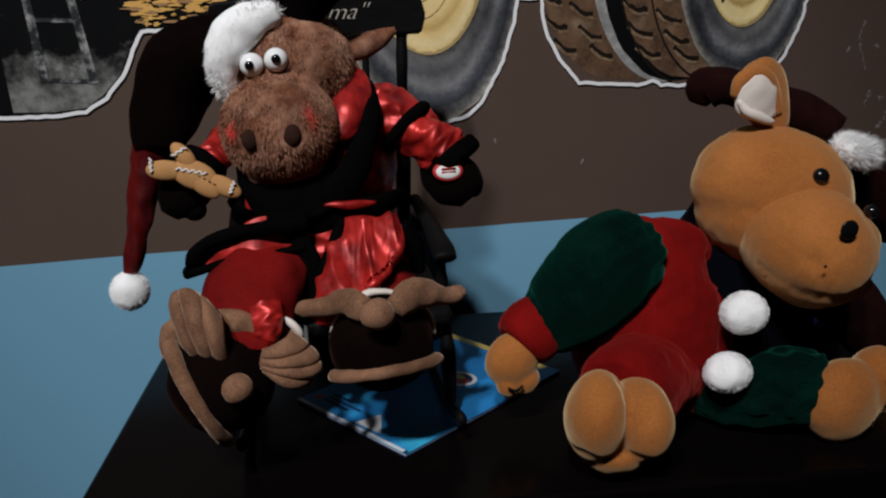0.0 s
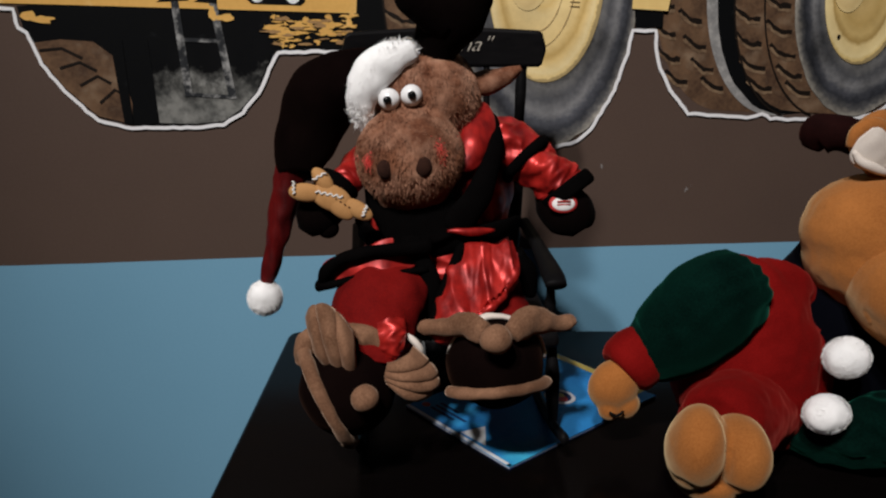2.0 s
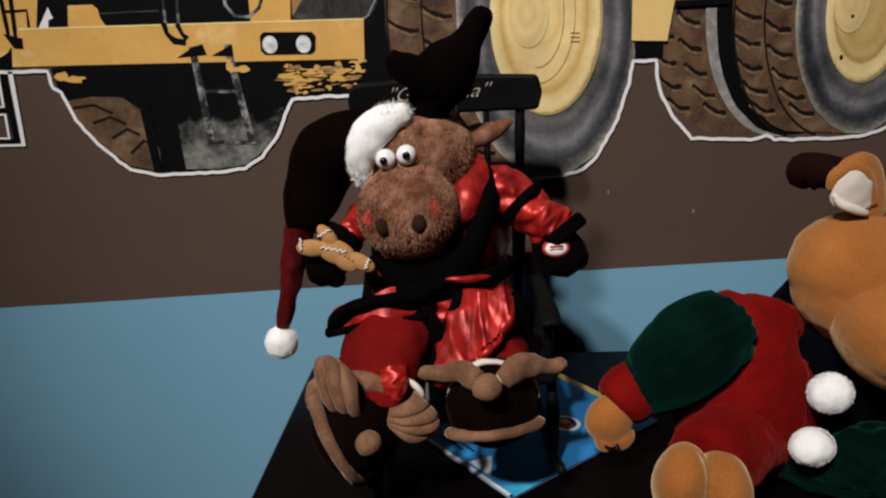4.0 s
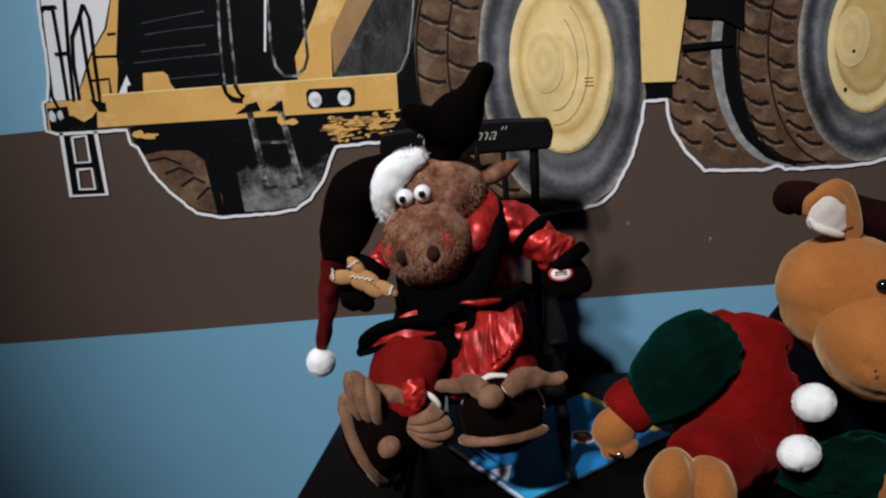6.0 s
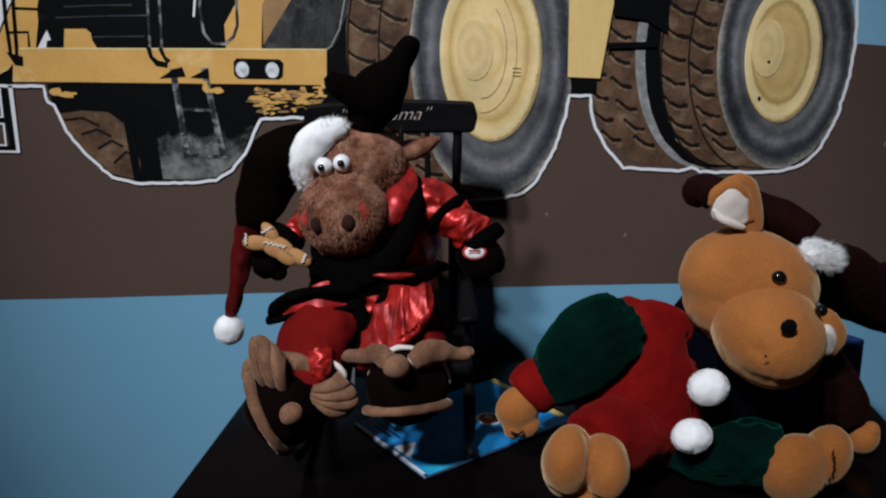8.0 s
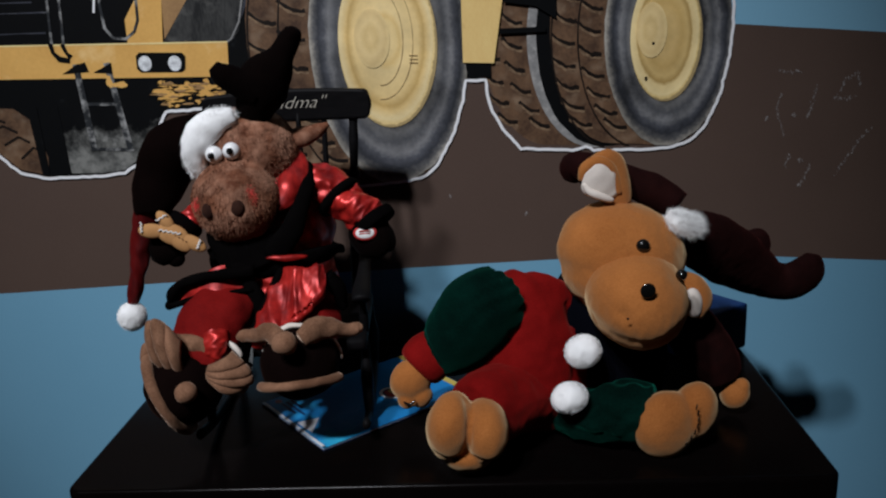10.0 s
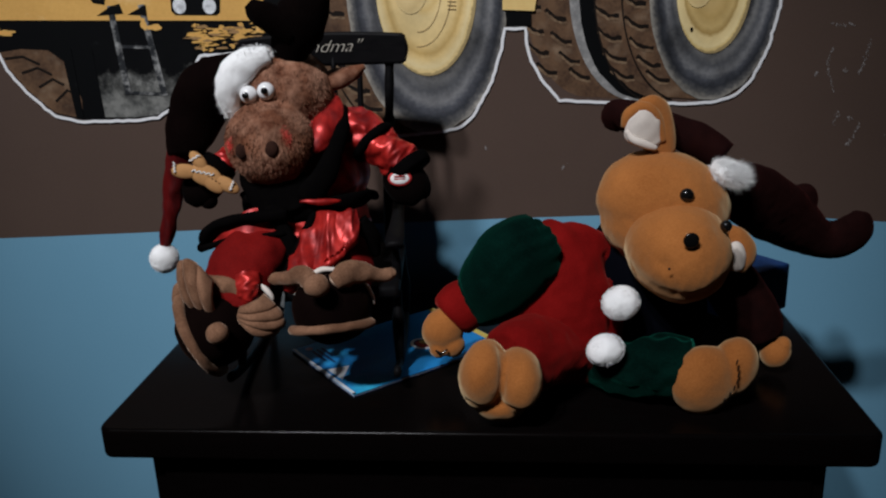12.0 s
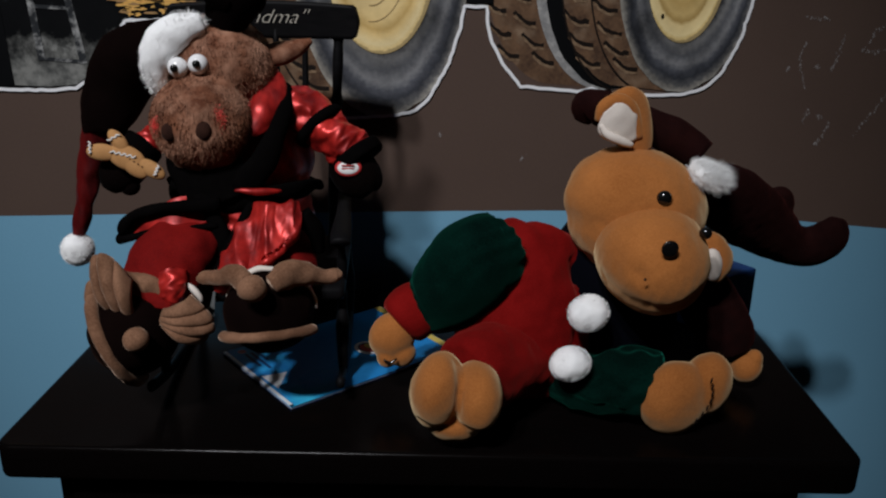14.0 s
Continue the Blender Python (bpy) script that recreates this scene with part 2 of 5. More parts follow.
def ring_print(name, cx, cz, a, b, stops, rough=0.45, grain=0.10, uneven=0.22):
    """A printed photograph of a round thing: colours by the share of its radius, broken up by grain."""
    m = bpy.data.materials.new(name)
    m.use_nodes = True
    n, l = m.node_tree.nodes, m.node_tree.links
    geo = n.new("ShaderNodeNewGeometry")
    mp = n.new("ShaderNodeMapping")
    mp.vector_type = "POINT"
    mp.inputs["Location"].default_value = (-cx / a, 0, -cz / b)
    mp.inputs["Scale"].default_value = (1 / a, 0, 1 / b)
    ln = n.new("ShaderNodeVectorMath")
    ln.operation = "LENGTH"
    l.new(geo.outputs["Position"], mp.inputs["Vector"])
    l.new(mp.outputs["Vector"], ln.inputs[0])
    t1, t2 = n.new("ShaderNodeTexNoise"), n.new("ShaderNodeTexNoise")
    for t, sc in ((t1, 22), (t2, 130)):
        t.inputs["Scale"].default_value, t.inputs["Detail"].default_value = sc, 6
        l.new(geo.outputs["Position"], t.inputs["Vector"])
    add = n.new("ShaderNodeMath")
    add.operation = "MULTIPLY_ADD"
    add.inputs[1].default_value = grain
    l.new(t1.outputs["Fac"], add.inputs[0])
    l.new(ln.outputs["Value"], add.inputs[2])
    add2 = n.new("ShaderNodeMath")
    add2.operation = "MULTIPLY_ADD"
    add2.inputs[1].default_value = grain * 0.8
    l.new(t2.outputs["Fac"], add2.inputs[0])
    l.new(add.outputs[0], add2.inputs[2])
    sub = n.new("ShaderNodeMath")
    sub.operation = "SUBTRACT"
    sub.inputs[1].default_value = grain * 0.9
    l.new(add2.outputs[0], sub.inputs[0])
    ramp = n.new("ShaderNodeValToRGB")
    ramp.color_ramp.elements[0].position, ramp.color_ramp.elements[0].color = stops[0][0], (*stops[0][1], 1)
    ramp.color_ramp.elements[1].position, ramp.color_ramp.elements[1].color = stops[-1][0], (*stops[-1][1], 1)
    for p, c in stops[1:-1]:
        ramp.color_ramp.elements.new(p).color = (*c, 1)
    l.new(sub.outputs[0], ramp.inputs["Fac"])
    t3 = n.new("ShaderNodeTexNoise")
    t3.inputs["Scale"].default_value, t3.inputs["Detail"].default_value, t3.inputs["Roughness"].default_value = 9, 7, 0.65
    l.new(geo.outputs["Position"], t3.inputs["Vector"])
    tone = n.new("ShaderNodeMapRange")
    tone.inputs[1].default_value, tone.inputs[2].default_value, tone.inputs[3].default_value, tone.inputs[4].default_value = 0.3, 0.7, 1 - uneven, 1 + uneven
    l.new(t3.outputs["Fac"], tone.inputs[0])
    vary = n.new("ShaderNodeVectorMath")
    vary.operation = "SCALE"
    l.new(ramp.outputs["Color"], vary.inputs[0])
    l.new(tone.outputs[0], vary.inputs["Scale"])
    l.new(vary.outputs[0], n["Principled BSDF"].inputs["Base Color"])
    n["Principled BSDF"].inputs["Roughness"].default_value = rough
    return m


def dust_print(name, z0, z1):
    """A printed photograph of dust clouds that thin out upwards into black."""
    m = mat(name, (0.21, 0.21, 0.195), 0.45, (0.05, 0.052, 0.05), 26, 90, 0.05, 0.0005, mix=0.9, spec=0.1, wear=(0.36, 0.36, 0.34), wear_scale=24, wear_lo=0.55, wear_hi=0.8)
    n, l = m.node_tree.nodes, m.node_tree.links
    p = n["Principled BSDF"]
    colour = p.inputs["Base Color"].links[0].from_socket
    geo, sep, tex = n.new("ShaderNodeNewGeometry"), n.new("ShaderNodeSeparateXYZ"), n.new("ShaderNodeTexNoise")
    tex.inputs["Scale"].default_value, tex.inputs["Detail"].default_value, tex.inputs["Roughness"].default_value = 24, 8, 0.65
    l.new(geo.outputs["Position"], sep.inputs[0])
    l.new(geo.outputs["Position"], tex.inputs["Vector"])
    up = n.new("ShaderNodeMapRange")
    up.clamp = False
    up.inputs[1].default_value, up.inputs[2].default_value, up.inputs[3].default_value, up.inputs[4].default_value = z0, z1, 1.35, -0.55
    l.new(sep.outputs["Z"], up.inputs[0])
    lift = n.new("ShaderNodeMath")
    lift.operation = "MULTIPLY_ADD"
    lift.inputs[1].default_value = 3.2
    l.new(tex.outputs["Fac"], lift.inputs[0])
    l.new(up.outputs[0], lift.inputs[2])
    low = n.new("ShaderNodeMath")
    low.operation, low.use_clamp = "SUBTRACT", True
    low.inputs[1].default_value = 1.6
    l.new(lift.outputs[0], low.inputs[0])
    mx = n.new("ShaderNodeMix")
    mx.data_type = "RGBA"
    mx.inputs[6].default_value = (0.004, 0.0043, 0.0048, 1)
    l.new(low.outputs[0], mx.inputs[0])
    l.new(colour, mx.inputs[7])
    l.new(mx.outputs[2], p.inputs["Base Color"])
    return m


pr_dust = dust_print("print_dust_cloud", 1.13, 1.235)
TYRE = [(0.55, (0.026, 0.026, 0.028)), (0.62, (0.13, 0.128, 0.125)), (0.69, (0.075, 0.077, 0.083)), (0.77, (0.165, 0.165, 0.168)), (0.83, (0.060, 0.063, 0.073)), (0.89, (0.026, 0.028, 0.034)), (0.94, (0.085, 0.084, 0.084)), (0.975, (0.22, 0.205, 0.18)), (1.0, (0.32, 0.30, 0.26))]
RIM = [(0.0, (0.85, 0.660, 0.324)), (0.22, (0.82, 0.614, 0.274)), (0.28, (0.75, 0.530, 0.209)), (0.36, (0.85, 0.651, 0.310)), (0.66, (0.82, 0.605, 0.266)), (0.77, (0.60, 0.400, 0.137)), (0.82, (0.78, 0.558, 0.230)), (0.93, (0.86, 0.688, 0.360)), (0.985, (0.80, 0.595, 0.259)), (1.0, (0.42, 0.31, 0.14))]
RIM_REAR = [(0.0, (0.62, 0.428, 0.158)), (0.30, (0.68, 0.474, 0.187)), (0.50, (0.58, 0.391, 0.137)), (0.64, (0.66, 0.465, 0.180)), (0.74, (0.44, 0.288, 0.094)), (0.79, (0.80, 0.614, 0.288)), (0.93, (0.86, 0.688, 0.346)), (0.985, (0.70, 0.512, 0.202)), (1.0, (0.35, 0.26, 0.12))]
HUB = [(0.0, (0.80, 0.60, 0.28)), (0.35, (0.70, 0.51, 0.22)), (0.6, (0.78, 0.59, 0.28)), (0.85, (0.72, 0.53, 0.24)), (1.0, (0.79, 0.60, 0.28))]

# ---------------------------------------------------------------- mesh helpers
def link(name, bm, mats, at=(0, 0, 0), smooth=True):
    bmesh.ops.translate(bm, verts=bm.verts, vec=-Vector(at))
    bm.normal_update()
    me = bpy.data.meshes.new(name)
    bm.to_mesh(me)
    bm.free()
    for m in (mats if isinstance(mats, (list, tuple)) else [mats]):
        me.materials.append(m)
    if smooth:
        me.polygons.foreach_set("use_smooth", [True] * len(me.polygons))
    return new(name, me)


BASE = {}


def thing(name, at, label, category, group="", kind=""):
    ob = new(name)
    ob.location = at
    BASE[ob.name] = Vector(at)
    return tagged(ob, label, category, group, kind)


def part(name, bm, mats, parent, label="", smooth=True):
    """One mesh, drawn in world places, under a thing or a part."""
    at = BASE[parent.name]
    ob = link(name, bm, mats, at, smooth)
    ob.parent = parent
    BASE[ob.name] = at
    return tagged(ob, label)


def solo(name, bm, mats, at, label, category, smooth=True, kind=""):
    ob = link(name, bm, mats, at, smooth)
    ob.location = at
    return tagged(ob, label, category, "", kind)


def turn(rx=0, ry=0, rz=0):
    return Euler([radians(a) for a in (rx, ry, rz)]).to_matrix()


def lumps(verts, amount, scale, seed=0.0):
    for v in verts:
        v.co += noise.noise_vector(v.co * scale + Vector((seed, seed * 1.7, 0))) * amount


def ell(bm, c, r, rot=None, mi=0, seg=32, rings=20, lump=0.0, lscale=30.0, power=1.0):
    """A stuffed lump: an ellipsoid, squared off by power under 1, with uneven filling."""
    res = bmesh.ops.create_uvsphere(bm, u_segments=seg, v_segments=rings, radius=1.0)
    vs = res["verts"]
    rot = rot or Matrix.Identity(3)
    for v in vs:
        p = v.co
        if power != 1.0:
            p = Vector([math.copysign(abs(k) ** power, k) for k in p])
        v.co = Vector(c) + rot @ Vector((p.x * r[0], p.y * r[1], p.z * r[2]))
    if lump:
        lumps(vs, lump, lscale, c[0] * 9)
    for f in {f for v in vs for f in v.link_faces}:
        f.material_index = mi
    return vs


def blend(bm, build, mi=0, voxel=0.004, soft=6, wrinkle=0.0012):
    """Fills and sews shapes into one soft skin."""
    t = bmesh.new()
    build(t)
    me = bpy.data.meshes.new("tmp")
    t.to_mesh(me)
    t.free()
    ob = new("tmp", me)
    r = ob.modifiers.new("r", "REMESH")
    r.mode, r.voxel_size = "VOXEL", voxel
    k = ob.modifiers.new("s", "SMOOTH")
    k.factor, k.iterations = 0.5, soft
    bpy.context.view_layer.update()
    out = bpy.data.meshes.new_from_object(ob.evaluated_get(bpy.context.evaluated_depsgraph_get()))
    bpy.data.objects.remove(ob)
    nv, nf = len(bm.verts), len(bm.faces)
    bm.from_mesh(out)
    bm.verts.ensure_lookup_table()
    bm.faces.ensure_lookup_table()
    bm.normal_update()
    for v in bm.verts[nv:]:
        v.co += v.normal * (wrinkle * noise.noise(v.co * 30) + 0.4 * wrinkle * noise.noise(v.co * 85))
    for f in bm.faces[nf:]:
        f.material_index = mi
    bpy.data.meshes.remove(out)


def crumple(bm, amount, scale, seed=0.0, stretch=(1, 1, 1)):
    """Sharp-ridged cloth folds pushed along the normals."""
    bm.normal_update()
    q = Vector(stretch)
    for v in bm.verts:
        p = Vector((v.co.x * q.x, v.co.y * q.y, v.co.z * q.z)) * scale + Vector((seed, 2 * seed, 0))
        r = 1 - 2 * abs(noise.noise(p)) - 0.45 * abs(noise.noise(p * 2.3))
        v.co += v.normal * amount * r


def crease(bm, line, depth, width, side=(0, -1, 0)):
    """A sewn-in groove along a line of points, in what faces the side."""
    bm.normal_update()
    pts = [Vector(p) for p in spline(line, 40)]
    s = Vector(side)
    for v in bm.verts:
        if v.normal.dot(s) < 0.1:
            continue
        d = min((v.co - p - s * (v.co - p).dot(s)).length for p in pts)
        if d < 3 * width:
            v.co -= v.normal * depth * math.exp(-(d / width) ** 2)


def spline(pts, n):
    """n points along a smooth line through pts, each of any length."""
    P = [np.array(p, float) for p in pts]
    P = [2 * P[0] - P[1]] + P + [2 * P[-1] - P[-2]]
    out = []
    for k in range(n):
        u = k / (n - 1) * (len(P) - 3)
        i = min(int(u), len(P) - 4)
        t = u - i
        a, b, c, d = P[i:i + 4]
        out.append(0.5 * (2 * b + (c - a) * t + (2 * a - 5 * b + 4 * c - d) * t * t + (3 * b - a - 3 * c + d) * t ** 3))
    return out


def loft(bm, rows, n=24, seg=20, mi=0, lump=0.0, lscale=40.0, side=(0, 1, 0), fold=0.0, folds=5, close=True):
    """A stuffed tube through rows of x, y, z, half width, half depth; side: the way of its depth; fold: pleats along it."""
    line = spline(rows, n)
    rings = []
    for k, q in enumerate(line):
        c = Vector(q[:3])
        a, b = Vector(line[max(0, k - 1)][:3]), Vector(line[min(n - 1, k + 1)][:3])
        t = (b - a).normalized()
        v = Vector(side) - t * Vector(side).dot(t)
        v = v.normalized() if v.length > 1e-4 else t.orthogonal().normalized()
        w = t.cross(v).normalized()
        ring = []
        for s in range(seg):
            an = 2 * math.pi * s / seg
            g = 1 + fold * math.cos(folds * an + 1.3 * math.sin(k * 0.5))
            ring.append(bm.verts.new(c + (w * math.cos(an) * max(q[3], 1e-4) + v * math.sin(an) * max(q[4], 1e-4)) * g))
        rings.append(ring)
    faces = []
    for r0, r1 in zip(rings, rings[1:]):
        for s in range(seg):
            faces.append(bm.faces.new((r0[s], r0[(s + 1) % seg], r1[(s + 1) % seg], r1[s])))
    if close:
        faces.append(bm.faces.new(rings[0][::-1]))
        faces.append(bm.faces.new(rings[-1]))
    for f in faces:
        f.material_index = mi
    vs = [v for r in rings for v in r]
    if lump:
        lumps(vs, lump, lscale, rows[0][0] * 7)
    return vs


def sheet(bm, fn, nu=24, nv=16, thick=0.004, mi=0):
    """A cloth with thickness over fn(u, v)."""
    P = [[Vector(fn(i / (nu - 1), j / (nv - 1))) for j in range(nv)] for i in range(nu)]
    F, B = [], []
    for i in range(nu):
        rf, rb = [], []
        for j in range(nv):
            du = P[min(i + 1, nu - 1)][j] - P[max(i - 1, 0)][j]
            dv = P[i][min(j + 1, nv - 1)] - P[i][max(j - 1, 0)]
            nrm = du.cross(dv).normalized() * thick / 2
            rf.append(bm.verts.new(P[i][j] + nrm))
            rb.append(bm.verts.new(P[i][j] - nrm))
        F.append(rf)
        B.append(rb)
    fs = []
    for i in range(nu - 1):
        for j in range(nv - 1):
            fs.append(bm.faces.new((F[i][j], F[i + 1][j], F[i + 1][j + 1], F[i][j + 1])))
            fs.append(bm.faces.new((B[i][j + 1], B[i + 1][j + 1], B[i + 1][j], B[i][j])))
    for i in range(nu - 1):
        fs.append(bm.faces.new((F[i][0], B[i][0], B[i + 1][0], F[i + 1][0])))
        fs.append(bm.faces.new((F[i + 1][-1], B[i + 1][-1], B[i][-1], F[i][-1])))
    for j in range(nv - 1):
        fs.append(bm.faces.new((F[0][j + 1], B[0][j + 1], B[0][j], F[0][j])))
        fs.append(bm.faces.new((F[-1][j], B[-1][j], B[-1][j + 1], F[-1][j + 1])))
    for f in fs:
        f.material_index = mi


def boxy(bm, lo, hi, bevel=0.0, mi=0, m=None, seg=2):
    vs = bmesh.ops.create_cube(bm, size=1.0)["verts"]
    for v in vs:
        v.co = Vector([lo[i] + (v.co[i] + 0.5) * (hi[i] - lo[i]) for i in range(3)])
    fs = {f for v in vs for f in v.link_faces}
    for f in fs:
        f.material_index = mi
    if bevel:
        es = list({e for v in vs for e in v.link_edges})
        r = bmesh.ops.bevel(bm, geom=es, offset=bevel, segments=seg, profile=0.5, affect="EDGES")
        vs = list({v for f in r["faces"] for v in f.verts} | {v for v in vs if v.is_valid})
    if m is not None:
        for v in vs:
            v.co = m @ v.co
    return vs


def turned(bm, prof, foot, top, seg=16, mi=0):
    """A turned spindle from foot to top; prof: rows of share of the length and radius."""
    a, b = Vector(foot), Vector(top)
    loft(bm, [(*(a + (b - a) * s), r, r) for s, r in prof], n=len(prof) * 4, seg=seg, mi=mi)


def strands(bm, where, count, length, width, droop=(0, 0, -0.3), mi=0, spread=0.5, rng=random):
    """Tufts on a surface; where() gives a place and a normal."""
    for _ in range(count):
        p, nrm = where()
        d = (nrm + Vector((rng.gauss(0, spread), rng.gauss(0, spread), rng.gauss(0, spread))) + Vector(droop)).normalized()
        s = d.cross(Vector((rng.random() - 0.5, rng.random() - 0.5, rng.random() - 0.5))).normalized() * width * rng.uniform(0.6, 1.2)
        L = length * rng.uniform(0.5, 1.2)
        a, b, c = bm.verts.new(p - s), bm.verts.new(p + s), bm.verts.new(p + d * L)
        bm.faces.new((a, b, c)).material_index = mi


def on_ell(c, r, rot=None, accept=None):
    rot = rot or Matrix.Identity(3)

    def where():
        while True:
            q = Vector((random.gauss(0, 1), random.gauss(0, 1), random.gauss(0, 1))).normalized()
            nrm = rot @ Vector((q.x / r[0], q.y / r[1], q.z / r[2])).normalized()
            p = Vector(c) + rot @ Vector((q.x * r[0], q.y * r[1], q.z * r[2]))
            if accept is None or accept(p, nrm):
                return p, nrm
    return where


# ---------------------------------------------------------------- the room
WY = 1.75
X0, X1, Y0, H = -4.0, 3.6, -4.2, 6.6


def low_line(x):
    return 0.881 - 0.085 * max(0.0, x - 1.02) + 0.003 * math.sin(2.1 * x)


def sky_line(x):
    return 1.313 if x < 0.3 else 1.340 - 0.10 * max(0.0, x - 1.14)


bm = bmesh.new()
xs = [X0 + (X1 - X0) * i / 140 for i in range(141)]
rows = [[bm.verts.new((x, WY, z)) for x in xs] for z in (0.0,)]
rows.append([bm.verts.new((x, WY, low_line(x) + 0.0012 * noise.noise(Vector((x * 40, 0, 0))))) for x in xs])
rows.append([bm.verts.new((x, WY, sky_line(x) + 0.0012 * noise.noise(Vector((x * 40, 5, 0))))) for x in xs])
rows.append([bm.verts.new((x, WY, H)) for x in xs])
for k in range(3):
    for i in range(140):
        bm.faces.new((rows[k][i], rows[k][i + 1], rows[k + 1][i + 1], rows[k + 1][i])).material_index = k
boxy(bm, (X0, WY + 0.002, 0), (X1, WY + 0.14, H), mi=0)
solo("wall_north", bm, [wall_blue, wall_brown, sky_blue], (0.35, WY, 0), "wall painted blue below with brown band and sky blue above", "wall", False, "structure")
# Unseen walls and ceiling, added to close the room and return fill light.
for name, lo, hi, m in (("wall_west", (X0 - 0.14, Y0, 0), (X0, WY, H), wall_brown), ("wall_east", (X1, Y0, 0), (X1 + 0.14, WY, H), wall_brown),
                        ("wall_south", (X0, Y0 - 0.14, 0), (X1, Y0, H), plain_paint)):
    bm = bmesh.new()
    boxy(bm, lo, hi)
    solo(name, bm, m, (lo[0], lo[1], 0), "unseen plain wall added to close the room for bounced light", "wall", False, "structure")
bm = bmesh.new()
boxy(bm, (X0, Y0, -0.1), (X1, WY, -0.001))
floor = solo("floor", bm, floor_mat, (0, 0, 0), "dark boarded floor of the room", "floor", False, "structure")
bm = bmesh.new()
boxy(bm, (X0, Y0, H), (X1, WY, H + 0.1))
solo("ceiling", bm, plain_paint, (0, 0, H), "unseen pale ceiling added to bounce fill light", "ceiling", False, "structure")

# ---------------------------------------------------------------- the truck sticker on the wall
mural = thing("wall_mural", (0.35, WY, 1.06), "printed wall sticker of a yellow dump truck with white outline", "mural")


def flat(name, polys, layer, m, parent=None, label=""):
    """Flat printed shapes, drawn in x and z, each a thin film on the wall."""
    bm = bmesh.new()
    y1, y0 = WY - 0.0004 * layer, WY - 0.0004 * layer + 0.0003
    for pts in polys:
        area = sum(a[0] * b[1] - b[0] * a[1] for a, b in zip(pts, pts[1:] + pts[:1]))
        pts = pts if area > 0 else pts[::-1]
        f = [bm.verts.new((x, y1, z)) for x, z in pts]
        b = [bm.verts.new((x, y0, z)) for x, z in pts]
        bm.faces.new(f)
        for i in range(len(f)):
            j = (i + 1) % len(f)
            bm.faces.new((f[j], f[i], b[i], b[j]))
    return part(name, bm, m, parent or mural, label, False)


def flats(name, polys, layer, m, parent=None, label=""):
    """Printed shapes that can be told apart, each a part of its own."""
    return [flat(name, [p], layer + 0.04 * k, m, parent, label) for k, p in enumerate(polys)]


def oval(cx, cz, a, b, n=48, t0=0.0, t1=360.0, rough=0.0, seed=0):
    out = []
    for k in range(n):
        t = radians(t0 + (t1 - t0) * k / (n if t1 - t0 >= 360 else n - 1))
        g = 1 + rough * noise.noise(Vector((math.cos(t) * 9 + seed, math.sin(t) * 9, seed)))
        out.append((cx + a * g * math.cos(t), cz + b * g * math.sin(t)))
    return out


def hull(pts):
    pts = sorted(pts)

    def half(it):
        h = []
        for p in it:
            while len(h) > 1 and (h[-1][0] - h[-2][0]) * (p[1] - h[-2][1]) - (h[-1][1] - h[-2][1]) * (p[0] - h[-2][0]) <= 0:
                h.pop()
            h.append(p)
        return h[:-1]
    return half(pts) + half(pts[::-1])


def stripe(pts, w, jag=0.0, seed=0):
    """A band of width w along a line."""
    L, R = [], []
    for i, p in enumerate(pts):
        a, b = pts[max(0, i - 1)], pts[min(len(pts) - 1, i + 1)]
        d = math.hypot(b[0] - a[0], b[1] - a[1]) or 1
        nx, nz = -(b[1] - a[1]) / d, (b[0] - a[0]) / d
        g = 1 + jag * noise.noise(Vector((i * 1.7, seed, 0)))
        L.append((p[0] + nx * w * g / 2, p[1] + nz * w * g / 2))
        R.append((p[0] - nx * w * g / 2, p[1] - nz * w * g / 2))
    return L + R[::-1]


def strips(pts, w, jag=0.0, seed=0):
    """The same band as quads that share their corners, for bent lines."""
    if math.hypot(pts[0][0] - pts[-1][0], pts[0][1] - pts[-1][1]) < 1e-6:
        pts = pts[:-1] + [(pts[0][0] + (pts[1][0] - pts[0][0]) * 0.02, pts[0][1] + (pts[1][1] - pts[0][1]) * 0.02)]
    b = stripe(pts, w, jag, seed)
    n = len(pts)
    L, R = b[:n], b[n:][::-1]
    return [[L[k], L[k + 1], R[k + 1], R[k]] for k in range(n - 1)]


TOP = 1.64
# white border of the sticker
line_a = [(-0.478, TOP), (-0.497, 1.42), (-0.51, 1.371), (-0.522, 1.366), (-0.526, 1.313), (-0.507, 1.304), (-0.367, 1.299), (-0.362, 1.27), (-0.35, 1.264), (-0.333, 1.214),
          (-0.304, 1.171), (-0.257, 1.123), (-0.204, 1.11), (-0.104, 1.109), (-0.056, 1.113), (-0.024, 1.132), (0.005, 1.164), (0.019, 1.193), (0.038, 1.229), (0.14, 1.228)]
line_b = [(0.20, 1.17), (0.25, 1.1), (0.32, 1.066), (0.417, 1.061), (0.50, 1.066), (0.536, 1.075), (0.56, 1.096), (0.596, 1.16), (0.615, 1.22), (0.622, 1.258), (0.661, 1.257), (0.668, 1.206), (0.692, 1.159),
          (0.727, 1.119), (0.831, 1.111), (0.857, 1.117), (0.873, 1.108), (0.989, 1.104), (1.03, 1.107), (1.067, 1.117), (1.1, 1.15), (1.125, 1.21), (1.14, 1.28), (1.145, 1.35), (1.14, 1.42), (1.12, 1.48), (1.09, 1.535)]


